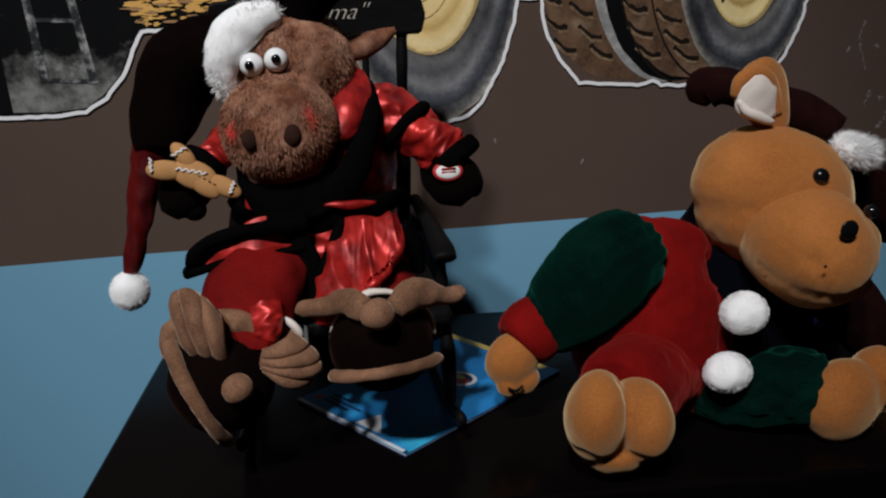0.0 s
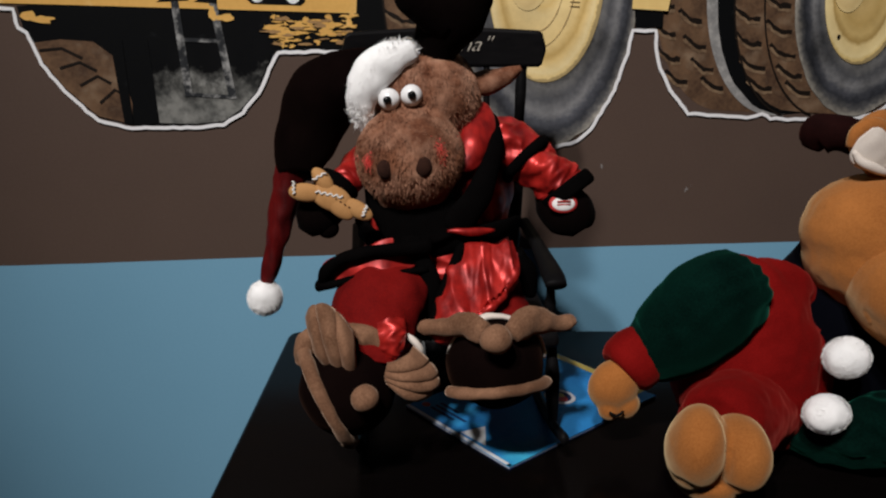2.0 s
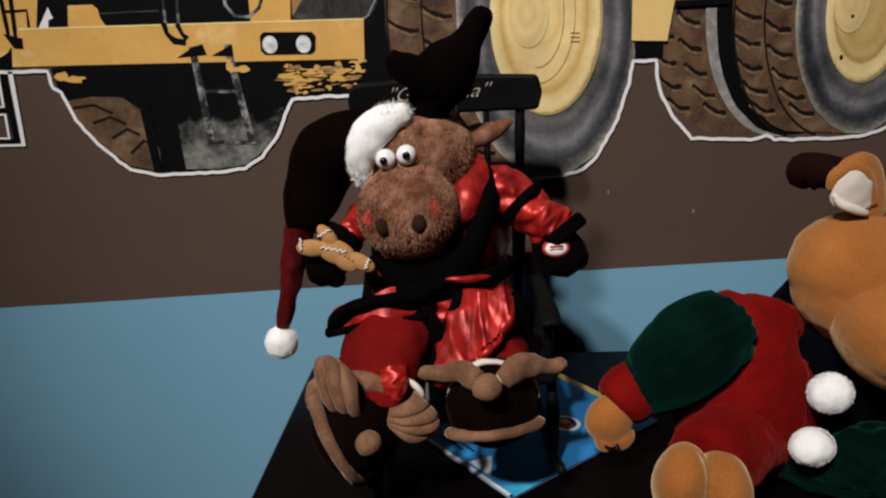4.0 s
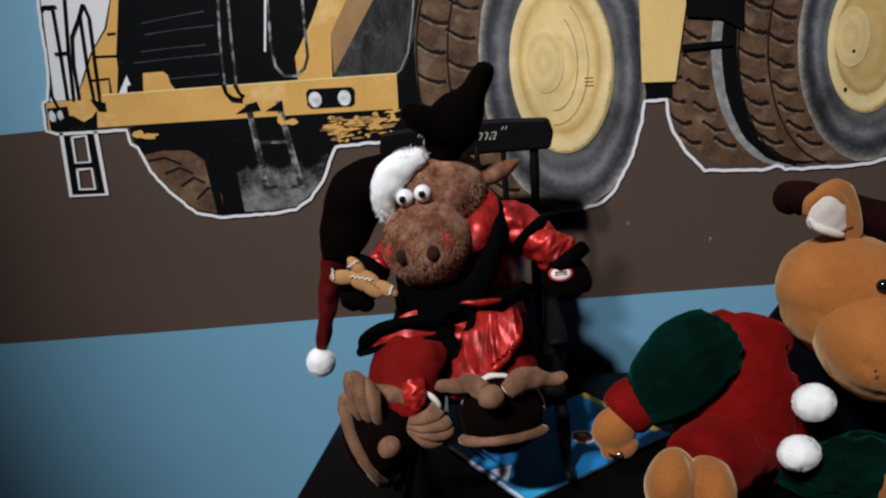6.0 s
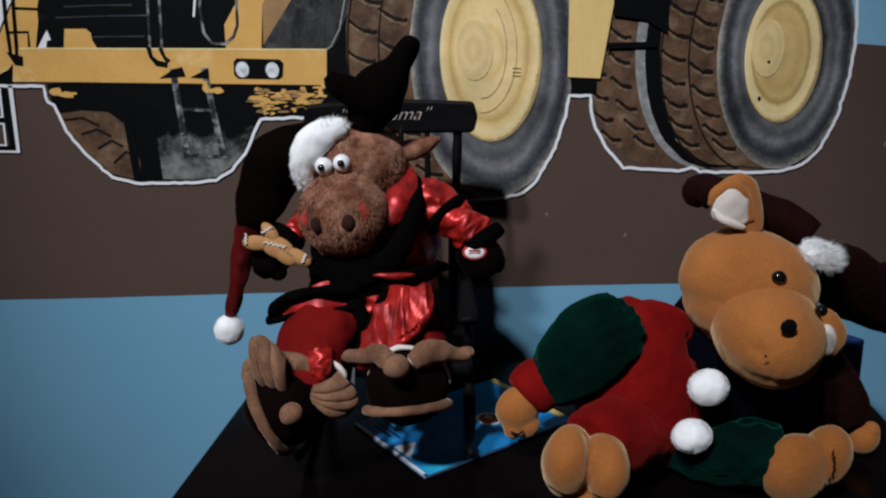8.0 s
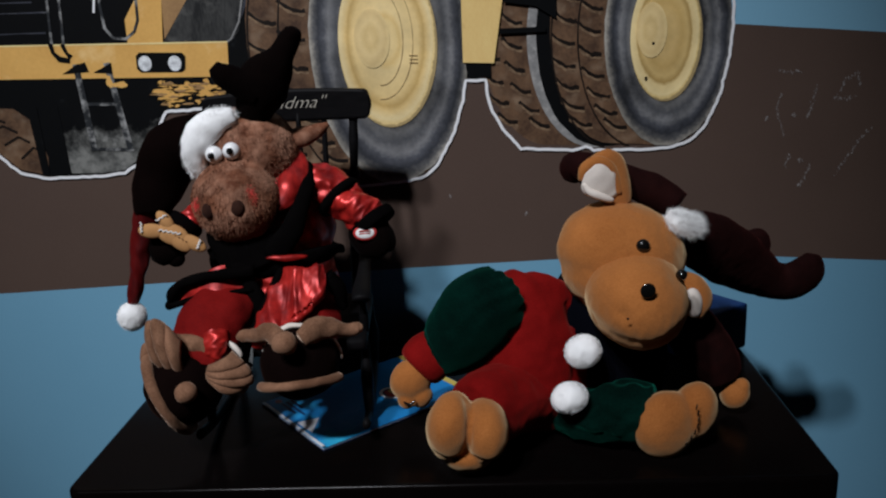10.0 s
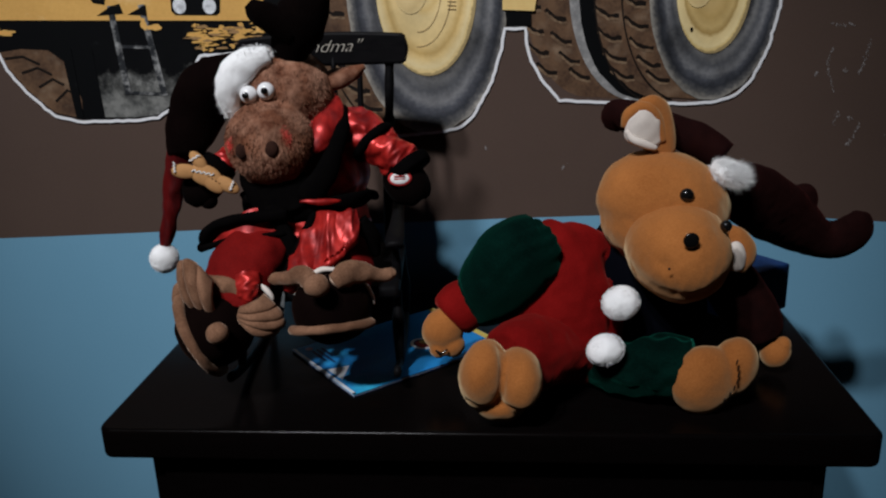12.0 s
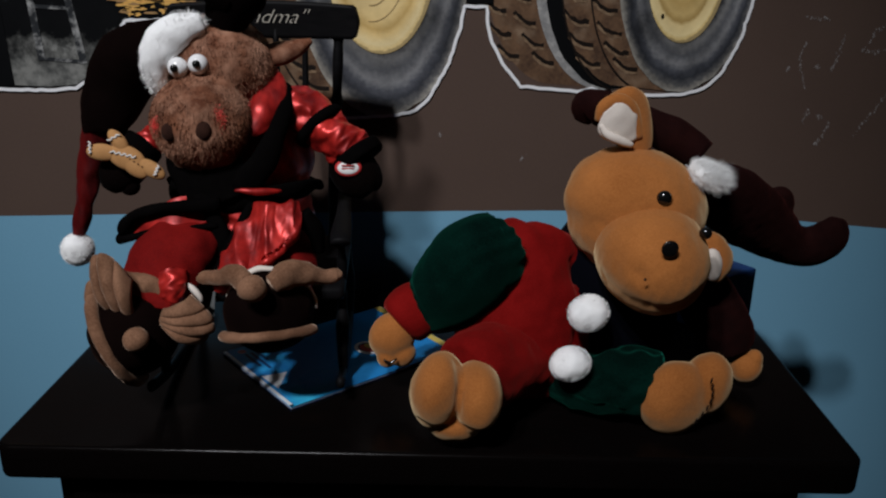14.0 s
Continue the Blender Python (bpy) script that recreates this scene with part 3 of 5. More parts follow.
def scalloped(pts, step, amp):
    out = []
    for a, b in zip(pts, pts[1:]):
        n = max(1, round(math.hypot(b[0] - a[0], b[1] - a[1]) / step))
        for k in range(n):
            t = k / n
            out.append((a[0] + (b[0] - a[0]) * t + amp * noise.noise(Vector((a[0] * 50 + t * 9, a[1] * 50, 1))), a[1] + (b[1] - a[1]) * t + amp * noise.noise(Vector((a[0] * 50 + t * 9, a[1] * 50, 7)))))
    return out + [pts[-1]]


for border in (line_a, line_b):
    flat("white_border", strips(scalloped(border, 0.011, 0.0026), 0.0058), 9, pr_white, label="white cut border")
flat("ladder", strips([(-0.498, 1.306), (-0.507, 1.18), (-0.432, 1.177), (-0.428, 1.302)], 0.008)
     + strips([(-0.478, 1.296), (-0.482, 1.245), (-0.452, 1.244), (-0.449, 1.296), (-0.478, 1.296)], 0.005)
     + strips([(-0.482, 1.232), (-0.486, 1.192), (-0.454, 1.19), (-0.452, 1.231), (-0.482, 1.232)], 0.005), 9, pr_white, label="white outlined access ladder")
flats("ladder_rail", strips([(-0.488, 1.31), (-0.496, 1.186)], 0.009) + strips([(-0.441, 1.31), (-0.443, 1.184)], 0.009) + strips([(-0.49, 1.239), (-0.443, 1.237)], 0.007) + strips([(-0.494, 1.187), (-0.443, 1.185)], 0.007), 8, pr_black)
# cab, front deck and bumper
flat("backing", [[(-0.47, 1.36), (-0.40, TOP), (0.25, TOP), (0.165, 1.345)]], 1, pr_black)
flat("cab", [[(-0.483, 1.546), (-0.508, 1.367), (-0.454, 1.368), (-0.407, 1.448), (-0.369, 1.491), (-0.323, 1.598), (-0.463, 1.613)]], 2, pr_white, label="pale grey cab front")
flat("stair_panel", [[(-0.458, 1.362), (-0.429, 1.403), (-0.401, 1.451), (-0.364, 1.491), (-0.323, 1.598), (-0.316, 1.597), (-0.357, 1.438), (-0.362, 1.362)]], 3, pr_yellow)
flats("stair_tread", strips([(-0.403, 1.441), (-0.355, 1.438)], 0.005) + strips([(-0.421, 1.398), (-0.380, 1.398), (-0.382, 1.371)], 0.005) + strips([(-0.366, 1.479), (-0.349, 1.479)], 0.005), 4, pr_black)
flat("handrail", strips([(-0.453, 1.539), (-0.478, 1.541), (-0.486, 1.532), (-0.496, 1.431), (-0.501, 1.378), (-0.492, 1.353)], 0.0058), 8.7, pr_black)
flat("handrail", strips([(-0.478, 1.540), (-0.461, 1.535), (-0.465, 1.454), (-0.471, 1.366)], 0.0058), 8.7, pr_black)
flat("handrail", strips([(-0.425, 1.609), (-0.449, 1.452), (-0.459, 1.363)], 0.0058), 8.7, pr_black)
flat("handrail", strips([(-0.401, 1.538), (-0.414, 1.514), (-0.435, 1.482), (-0.444, 1.431), (-0.447, 1.364)], 0.0058), 8.7, pr_black)
flat("handrail", strips([(-0.411, 1.521), (-0.418, 1.423), (-0.418, 1.359), (-0.406, 1.341)], 0.0058), 8.7, pr_black)
flat("handrail", strips([(-0.400, 1.538), (-0.394, 1.512), (-0.401, 1.432), (-0.407, 1.355), (-0.399, 1.339)], 0.0058), 8.7, pr_black)
flat("handrail", strips([(-0.476, 1.454), (-0.450, 1.454)], 0.0058), 8.7, pr_black)
flat("radiator_grille", [[(-0.371, 1.365), (-0.353, 1.437), (-0.316, 1.597), (0.091, 1.552), (0.038, 1.479), (-0.011, 1.403), (-0.013, 1.359), (-0.266, 1.365)]], 4, pr_black, label="black radiator grille")
flat("grille_bar", strips([(-0.296, 1.492), (-0.233, 1.497), (-0.172, 1.501)], 0.0024, 0.8), 5, pr_tyre_dark)
flat("grille_bar", strips([(-0.307, 1.441), (-0.243, 1.442), (-0.180, 1.441)], 0.0024, 0.8), 5, pr_tyre_dark)
flat("grille_bar", strips([(-0.325, 1.422), (-0.238, 1.423), (-0.153, 1.422)], 0.0024, 0.8), 5, pr_tyre_dark)
flat("grille_bar", strips([(-0.262, 1.386), (-0.213, 1.386), (-0.164, 1.385)], 0.0024, 0.8), 5, pr_tyre_dark)
flat("grille_bar", strips([(-0.295, 1.471), (-0.226, 1.474), (-0.157, 1.474)], 0.0024, 0.8), 5, pr_tyre_dark)
flat("hose", strips([(-0.134, 1.577), (-0.142, 1.518), (-0.152, 1.438), (-0.156, 1.363)], 0.0048), 8, pr_step)
flat("hose", strips([(-0.115, 1.575), (-0.123, 1.516), (-0.130, 1.435), (-0.134, 1.361)], 0.0048), 8, pr_step)
flat("hose", strips([(-0.159, 1.365), (-0.156, 1.348), (-0.146, 1.336), (-0.127, 1.332)], 0.009, 0.5), 8.5, pr_black)
flat("hose", strips([(-0.137, 1.363), (-0.131, 1.346), (-0.124, 1.338)], 0.008, 0.5), 8.55, pr_black)
flat("wire_guard", strips([(-0.042, 1.567), (-0.050, 1.508), (-0.056, 1.428), (-0.053, 1.388), (-0.040, 1.370), (-0.017, 1.367), (0.001, 1.380), (0.010, 1.400), (0.015, 1.501), (0.020, 1.560)], 0.0052), 8, pr_step)
flat("white_rod", strips([(-0.050, 1.528), (-0.060, 1.469), (-0.069, 1.417)], 0.0040), 8.2, pr_white)
flat("grille_step", [[(-0.317, 1.368), (-0.311, 1.402), (-0.271, 1.401), (-0.263, 1.393), (-0.262, 1.380), (-0.255, 1.366)]], 6.5, pr_yellow)
flat("white_tag", [[(-0.368, 1.366), (-0.344, 1.401), (-0.339, 1.383), (-0.347, 1.381), (-0.350, 1.367)]], 6.7, pr_white)
flat("fender", [[(-0.014, 1.402), (0.027, 1.464), (0.075, 1.554), (0.132, 1.548), (0.059, 1.436), (0.051, 1.357), (-0.015, 1.359)]], 6.2, pr_yellow)
flat("fender_shade", [[(0.059, 1.436), (0.132, 1.548), (0.183, 1.542), (0.144, 1.486), (0.055, 1.363)]], 6.3, pr_brownshade)
flat("fender_panel", [[(0.053, 1.359), (0.145, 1.488), (0.183, 1.542), (0.238, 1.536), (0.214, 1.440), (0.196, 1.371), (0.174, 1.349)]], 5.5, pr_dustdark)
flat("fender_rim", strips([(0.229, 1.537), (0.215, 1.460), (0.198, 1.389), (0.180, 1.358), (0.163, 1.348)], 0.0030), 5.8, pr_tyre_light)
flat("underframe", [[(0.085, 1.357), (0.15, 1.46), (0.19, TOP), (0.30, TOP), (0.26, 1.2), (0.135, 1.23), (0.04, 1.232), (0.0, 1.29), (0.165, 1.29), (0.172, 1.352)]], 2, pr_black)
flat("fender_panel", [[(0.105, 1.36), (0.16, 1.44), (0.19, 1.56), (0.225, 1.56), (0.215, 1.42), (0.185, 1.357)]], 4, pr_tyre_dark)
flat("bumper", [[(-0.515, 1.365), (-0.396, 1.368), (0.172, 1.351), (0.168, 1.288), (-0.3, 1.305), (-0.522, 1.312)]], 6, pr_yellow, label="yellow front bumper beam")
flat("bumper_edge", [stripe([(-0.40, 1.369), (-0.1, 1.3605), (0.172, 1.3525)], 0.003)], 7, pr_rim_edge)
flat("bumper_end", [[(-0.516, 1.355), (-0.474, 1.355), (-0.474, 1.336), (-0.486, 1.304), (-0.518, 1.307)]], 7, pr_black)
flats("bumper_bracket", [[(-0.486, 1.337), (-0.467, 1.336), (-0.447, 1.322), (-0.427, 1.331), (-0.417, 1.341), (-0.424, 1.302), (-0.453, 1.295), (-0.490, 1.300)], [(-0.426, 1.364), (-0.396, 1.354), (-0.398, 1.337), (-0.413, 1.339)], [(-0.145, 1.308), (-0.117, 1.324), (-0.100, 1.328), (-0.095, 1.310), (-0.120, 1.309)], [(-0.087, 1.308), (-0.065, 1.318), (-0.051, 1.325), (-0.051, 1.305)], [(-0.494, 1.353), (-0.477, 1.353), (-0.477, 1.343), (-0.493, 1.344)]], 8, pr_black)
flats("marker_lamp", [oval(-0.508, 1.339, 0.007, 0.011, 14, rough=0.4), oval(-0.492, 1.339, 0.006, 0.009, 12, rough=0.4)], 8.9, pr_glass)
lampbox = flat("headlight_housing", [[(0.004, 1.341), (0.084, 1.337), (0.09, 1.33), (0.087, 1.306), (0.08, 1.301), (0.003, 1.304), (-0.004, 1.311), (-0.003, 1.335)]], 8, pr_black, label="black headlight housing")
for cx in (0.0125, 0.0685):
    flat("headlight", [[(cx + u, 1.3205 - 0.045 * (cx - 0.01) + v) for u, v in oval(0, 0, 0.0125, 0.0145, 20)]], 9, pr_glass, lampbox)
# dust, shadow and wheel below the bumper
below = [(-0.36, 1.303), (-0.355, 1.27), (-0.333, 1.217), (-0.304, 1.175), (-0.257, 1.128), (-0.204, 1.114), (-0.104, 1.113), (-0.056, 1.117), (-0.026, 1.135), (0.003, 1.166), (0.017, 1.194), (0.036, 1.231), (0.17, 1.231), (0.168, 1.289), (-0.3, 1.306)]
flat("chassis_shadow", [below], 3, pr_black, label="black underside of the truck")
flat("far_wheel", [[(-0.345, 1.247), (-0.333, 1.219), (-0.304, 1.177), (-0.257, 1.13), (-0.204, 1.116), (-0.2, 1.15), (-0.215, 1.22), (-0.25, 1.248), (-0.3, 1.252)]], 4, pr_tread, label="brown far front tyre")
flats("far_wheel_groove", [stripe([(-0.335 + 0.028 * k, 1.235 - 0.028 * k), (-0.30 + 0.025 * k, 1.238 - 0.022 * k), (-0.27 + 0.02 * k, 1.222 - 0.02 * k)], 0.005) for k in range(4)], 5, pr_groove)
flat("dust", [[(-0.172, 1.118), (-0.104, 1.115), (-0.056, 1.119), (-0.028, 1.137), (0.001, 1.167), (0.014, 1.195), (0.03, 1.228), (0.02, 1.25), (-0.17, 1.25), (-0.175, 1.18)]], 4, pr_dust, label="grey dust under the chassis")
flats("axle_stay", [[(-0.224, 1.25), (-0.205, 1.25), (-0.202, 1.116), (-0.216, 1.117)], [(-0.185, 1.25), (-0.165, 1.25), (-0.16, 1.117), (-0.175, 1.116)]], 6, pr_black)
flats("front_step", strips([(-0.118, 1.325), (-0.108, 1.16)], 0.012) + strips([(-0.06, 1.325), (-0.038, 1.155)], 0.012) + strips([(-0.115, 1.25), (-0.047, 1.247)], 0.006) + strips([(-0.105, 1.163), (-0.038, 1.158)], 0.006), 7, pr_step, label="grey hanging step")
scraps = random.Random(11)
flats("yellow_scrap", [oval(0.03 + 0.13 * scraps.random(), 1.238 + 0.047 * scraps.random(), 0.003 + 0.015 * scraps.random() ** 2, 0.0010 + 0.0045 * scraps.random() ** 2, 14, rough=1.3, seed=k * 3.7) for k in range(60)], 7, pr_yellow)
flats("yellow_scrap", [oval(-0.345, 1.288, 0.012, 0.007, 12, rough=0.6), oval(-0.325, 1.283, 0.022, 0.006, 12, rough=0.6, seed=2), oval(-0.04, 1.283, 0.014, 0.006, 12, rough=0.6, seed=4), oval(-0.06, 1.29, 0.006, 0.011, 12, rough=0.6, seed=5)], 7, pr_yellow)
flats("dark_rail_scrap", [oval(0.02 + 0.14 * scraps.random(), 1.240 + 0.045 * scraps.random(), 0.004 + 0.008 * scraps.random(), 0.001 + 0.002 * scraps.random(), 10, rough=0.9, seed=k) for k in range(18)], 9.2, pr_brownshade)



def tread(parent, cx, cz, a, b, dx, layer, first, last, step):
    """Lug grooves on the tread, hooked, with a pale highlight line printed under each."""
    k = 0
    t = first
    while t <= last:
        ex, ez = cx + a * math.cos(radians(t)), cz + b * math.sin(radians(t))
        for s0, drop in ((0.06, 0.0), (0.54, 0.02)):
            line = [(ex - dx * (s0 + 0.44 * u), ez - drop + 0.020 * u - 0.007 * math.sin(math.pi * u) + 0.003 * noise.noise(Vector((t, u * 5, 0)))) for u in (0, 0.15, 0.3, 0.45, 0.6, 0.75, 0.9, 1.0)]
            if line[0][1] < cz - b + 0.028:
                continue
            flat("tread_groove", strips(line, 0.0072, 1.2, k), layer + 0.03 * k, pr_groove, parent)
            flat("lug_edge", strips([(x + 0.001, z - 0.0066) for x, z in line], 0.0048, 0.9, k + 7), layer + 0.015 + 0.03 * k, pr_lug, parent)
            k += 1
        t += step


def wheel(cx, cz, a, b, dx, hx, hz, ha, hb, layer, label, rim_stops):
    """A tyre seen askew: sidewall oval, tread to its left, rim in the middle."""
    side, far = oval(cx, cz, a, b, 72, rough=0.012), oval(cx - dx, cz + 0.01, a, b, 72, rough=0.012)
    tyre = flat("tyre", [hull(side + far)], layer, pr_tread, label=label)
    tread(tyre, cx, cz, a, b, dx, layer + 1, 108, 258, 11.5)
    for q in (0.5, 1.0):
        flat("tread_rib", strips([(cx - dx * q * 0.98 + a * math.cos(radians(t)), cz + b * math.sin(radians(t))) for t in range(110, 262, 6)], 0.0035, 0.6), layer + 1.9 + 0.1 * q, pr_groove, tyre)
    flat("sidewall", [oval(cx, cz, a, b, 90, rough=0.016, seed=2)], layer + 3, ring_print("print_sidewall", cx + 0.002, cz, a, b, TYRE, uneven=0.7), tyre, "grey dusty rubber sidewall")
    rim = flat("rim", [oval(hx, hz, ha, hb, 72)], layer + 6, ring_print("print_rim", hx - 0.004, hz + 0.004, ha, hb, rim_stops, grain=0.075), tyre, "yellow steel rim")
    return tyre, rim


# rear wheels
inner = flat("inner_tyre", [hull(oval(0.90, 1.33, 0.125, 0.215, 60) + oval(0.785, 1.335, 0.128, 0.212, 60))], 1, pr_tread, label="brown inner rear tyre")
tread(inner, 0.874, 1.33, 0.135, 0.215, 0.09, 2, 112, 256, 12)
flat("tyre_shoulder", [hull(oval(0.878, 1.33, 0.135, 0.217, 60) + oval(0.95, 1.33, 0.12, 0.21, 40))], 3, pr_tyre_light, inner)
flat("tyre_gap", [hull(oval(0.893, 1.33, 0.132, 0.215, 60, rough=0.03, seed=4) + oval(0.96, 1.33, 0.12, 0.21, 40))], 4, pr_black, inner)
rear, rim2 = wheel(1.018, 1.326, 0.125, 0.216, 0.105, 1.014, 1.322, 0.0705, 0.124, 5, "grey rear tyre with brown tread", RIM_REAR)
flat("hub_cap", [oval(0.985, 1.335, 0.030, 0.052, 32)], 14, ring_print("print_hub", 0.982, 1.337, 0.03, 0.052, HUB, grain=0.25), rim2)
flats("rim_bolt", [oval(0.975, 1.244, 0.003, 0.004, 10), oval(0.988, 1.31, 0.003, 0.003, 10)], 15, pr_black, rim2)
# front wheel
front, rim1 = wheel(0.478, 1.335, 0.152, 0.272, 0.118, 0.476, 1.336, 0.0945, 0.161, 5, "grey front tyre with brown tread", RIM)
for rx, rz, q in ((0.064, 0.115, 13), (0.045, 0.088, 13.2)):
    flat("rim_ring", strips([(0.46 + rx * math.cos(radians(t)), 1.345 + rz * math.sin(radians(t))) for t in range(-95, 61, 6)], 0.0015, 0.9, q), q, pr_rimline, rim1)
flat("hub_cap", [oval(0.446, 1.345, 0.034, 0.055, 36)], 14, ring_print("print_hub", 0.444, 1.347, 0.034, 0.055, HUB, grain=0.25), rim1)
flats("rim_mark", [stripe([(0.515, 1.297 + 0.007 * k), (0.531, 1.296 + 0.007 * k)], 0.0014) for k in range(3)], 15, pr_rimline, rim1)
# frame box between the wheels
flat("frame_box", [[(0.618, 1.292), (0.62, TOP - 0.1), (0.70, TOP - 0.1), (0.7, 1.42), (0.678, 1.288)]], 16, pr_rim, label="yellow frame box")
flat("frame_gap", [[(0.623, 1.291), (0.672, 1.288), (0.672, 1.262), (0.626, 1.262)]], 9, pr_black)
flats("suspension", [[(0.7, 1.40), (0.70, 1.44), (0.80, 1.44), (0.80, 1.365), (0.76, 1.39)], [(0.69, 1.352), (0.78, 1.352), (0.78, 1.342), (0.69, 1.342)]], 16, pr_black)

# chalk on the brown band
bm = bmesh.new()
rng = random.Random(5)
for x, z, dx, dz in ((1.240, 1.246, 0.044, -0.005), (1.250, 1.204, -0.010, -0.033), (1.239, 1.171, 0.018, -0.050), (1.320, 1.220, -0.009, -0.048), (1.311, 1.172, -0.008, -0.024), (1.398, 1.234, -0.021, -0.013), (1.377, 1.221, -0.019, -0.038), (1.357, 1.184, 0.042, 0.002), (1.437, 1.125, -0.027, -0.031), (1.410, 1.094, -0.040, -0.063), (1.272, 1.075, -0.009, -0.025), (1.317, 1.055, -0.013, -0.032), (1.304, 1.022, -0.010, -0.010), (1.219, 1.153, 0.004, 0.002), (1.273, 1.158, 0.005, -0.003), (1.291, 1.069, 0.009, -0.007), (1.400, 1.239, 0.005, -0.034), (0.58, 1.03, 0.002, 0.001), (0.735, 0.985, 0.002, 0.004)):
    for k in range(8 + round(420 * math.hypot(dx, dz))):
        t = rng.random()
        px, pz = x + dx * t + rng.gauss(0, 0.0015), z + dz * t + rng.gauss(0, 0.002)
        r = rng.uniform(0.0004, 0.0016)
        vs = [bm.verts.new((px + r * math.cos(a) * rng.uniform(0.5, 1.3), WY - 0.0004 - 0.0006 * t, pz + 1.6 * r * math.sin(a))) for a in (0, 1.2, 2.4, 3.7, 5.0)]
        bm.faces.new(vs)
solo("chalk_marks", bm, chalk, (1.3, WY - 0.0008, 1.1), "faint white chalk scribbles on the brown wall band", "chalk marks", False, "stuff")

# ---------------------------------------------------------------- the black chest
TM = pose(-0.012, 1.183, 0, 0, 0, -4.6)
TW, TD, TZ = 1.09, 0.545, 0.75
chest = thing("chest_of_drawers", (0.53, 1.42, 0), "glossy black lacquered wooden chest against the wall", "chest")


def rounded(x0, y0, x1, y1, r, n=8):
    out = []
    for cx, cy, a in ((x1 - r, y0 + r, -90), (x1 - r, y1 - r, 0), (x0 + r, y1 - r, 90), (x0 + r, y0 + r, 180)):
        out += [(cx + r * math.cos(radians(a + 90 * k / n)), cy + r * math.sin(radians(a + 90 * k / n))) for k in range(n + 1)]
    return out


def slab(bm, steps, m):
    """A slab with a moulded edge; steps: rows of inset and height, bottom to top."""
    rings = []
    for inset, z in steps:
        rings.append([bm.verts.new(m @ Vector((x, y, z))) for x, y in rounded(inset, inset, TW - inset, TD - inset * 0.2, max(0.006, 0.022 - inset))])
    for a, b in zip(rings, rings[1:]):
        for i in range(len(a)):
            j = (i + 1) % len(a)
            bm.faces.new((a[i], a[j], b[j], b[i]))
    bm.faces.new(rings[0][::-1])
    bm.faces.new(rings[-1])


bm = bmesh.new()
edge = [(0.007 - 0.007 * math.cos(radians(a)), TZ - 0.007 + 0.007 * math.sin(radians(a))) for a in range(0, 91, 15)]
slab(bm, [(0.006, TZ - 0.048), (0.001, TZ - 0.046), (0.0, TZ - 0.042), (0.0, TZ - 0.02)] + edge, TM)
bm.normal_update()
for f in bm.faces:
    f.smooth = abs(f.normal.z) < 0.99
part("top", bm, black_wood, chest, smooth=False)
bm = bmesh.new()
boxy(bm, (0.055, 0.045, 0.06), (TW - 0.055, TD - 0.01, TZ - 0.048), 0.003, m=TM)
part("carcass", bm, black_wood, chest, smooth=False)
bm = bmesh.new()
boxy(bm, (0.08, 0.06, 0.0), (TW - 0.08, TD - 0.02, 0.06), 0.003, m=TM)
part("plinth", bm, black_wood, chest, smooth=False)
for k in range(3):
    bm = bmesh.new()
    boxy(bm, (0.075, 0.036, 0.085 + 0.2 * k), (TW - 0.075, 0.05, 0.275 + 0.2 * k), 0.004, m=TM)
    part("drawer_front", bm, black_wood, chest, smooth=False)

# ---------------------------------------------------------------- booklet
BF, BL = Vector((0.352, 1.255, 0)), Vector((0.226, 1.431, 0))
ux = (BL - BF).normalized()
uy = Vector((-ux.y, ux.x, 0)) * -1
BM = Matrix(((ux.x, uy.x, 0, BF.x), (ux.y, uy.y, 0, BF.y), (0, 0, 1, TZ), (0, 0, 0, 1)))
BW, BH, BT = 0.212, 0.297, 0.004
book = thing("booklet", (0.40, 1.40, TZ), "glossy blue paperback booklet lying flat on the chest", "booklet")
bm = bmesh.new()
boxy(bm, (0.001, 0.001, 0.0006), (BW - 0.001, BH - 0.001, BT - 0.0008), m=BM)
part("page_block", bm, paper_edge, book, smooth=False)
bm = bmesh.new()
boxy(bm, (0, 0, BT - 0.0008), (BW, BH, BT), 0.0002, m=BM, seg=1)
cover = part("cover", bm, book_blue, book, smooth=False)
bm = bmesh.new()
boxy(bm, (0, 0, 0.0001), (BW, BH, 0.0006), m=BM)
part("back_cover", bm, book_navy, book, smooth=False)


def printed(name, pts, z, m, label=""):
    bm = bmesh.new()
    f = [bm.verts.new(BM @ Vector((x, y, BT + z))) for x, y in pts]
    fc = bm.faces.new(f)
    fc.normal_update()
    if fc.normal.z < 0:
        fc.normal_flip()
    return part(name, bm, m, cover, label, False)


printed("edge_stripe", [(0.0, 0.0), (0.006, 0.0), (0.006, BH), (0.0, BH)][::1], 0.0003, book_blue)
printed("white_margin", [(0.0005, 0.0005), (BW, 0.0005), (BW, 0.006), (0.0005, 0.006)], 0.0003, book_white, "white margin strip")
printed("white_triangle", [(0.104, 0.010), (0.094, 0.046), (0.056, 0.012)], 0.0003, book_white, "white printed triangle")
printed("gold_band", [(0.02, BH - 0.014), (BW - 0.001, BH - 0.014), (BW - 0.001, BH - 0.001), (0.02, BH - 0.001)], 0.0003, book_gold, "gold printed band")
printed("round_badge", oval(0.088, 0.187, 0.024, 0.021, 32), 0.0003, book_white, "round white badge")
printed("badge_centre", oval(0.088, 0.187, 0.018, 0.0155, 28), 0.0005, book_navy)
printed("badge_flame", oval(0.087, 0.184, 0.015, 0.01, 20), 0.0007, book_red)
printed("badge_sun", oval(0.092, 0.190, 0.009, 0.006, 16), 0.0009, book_gold)
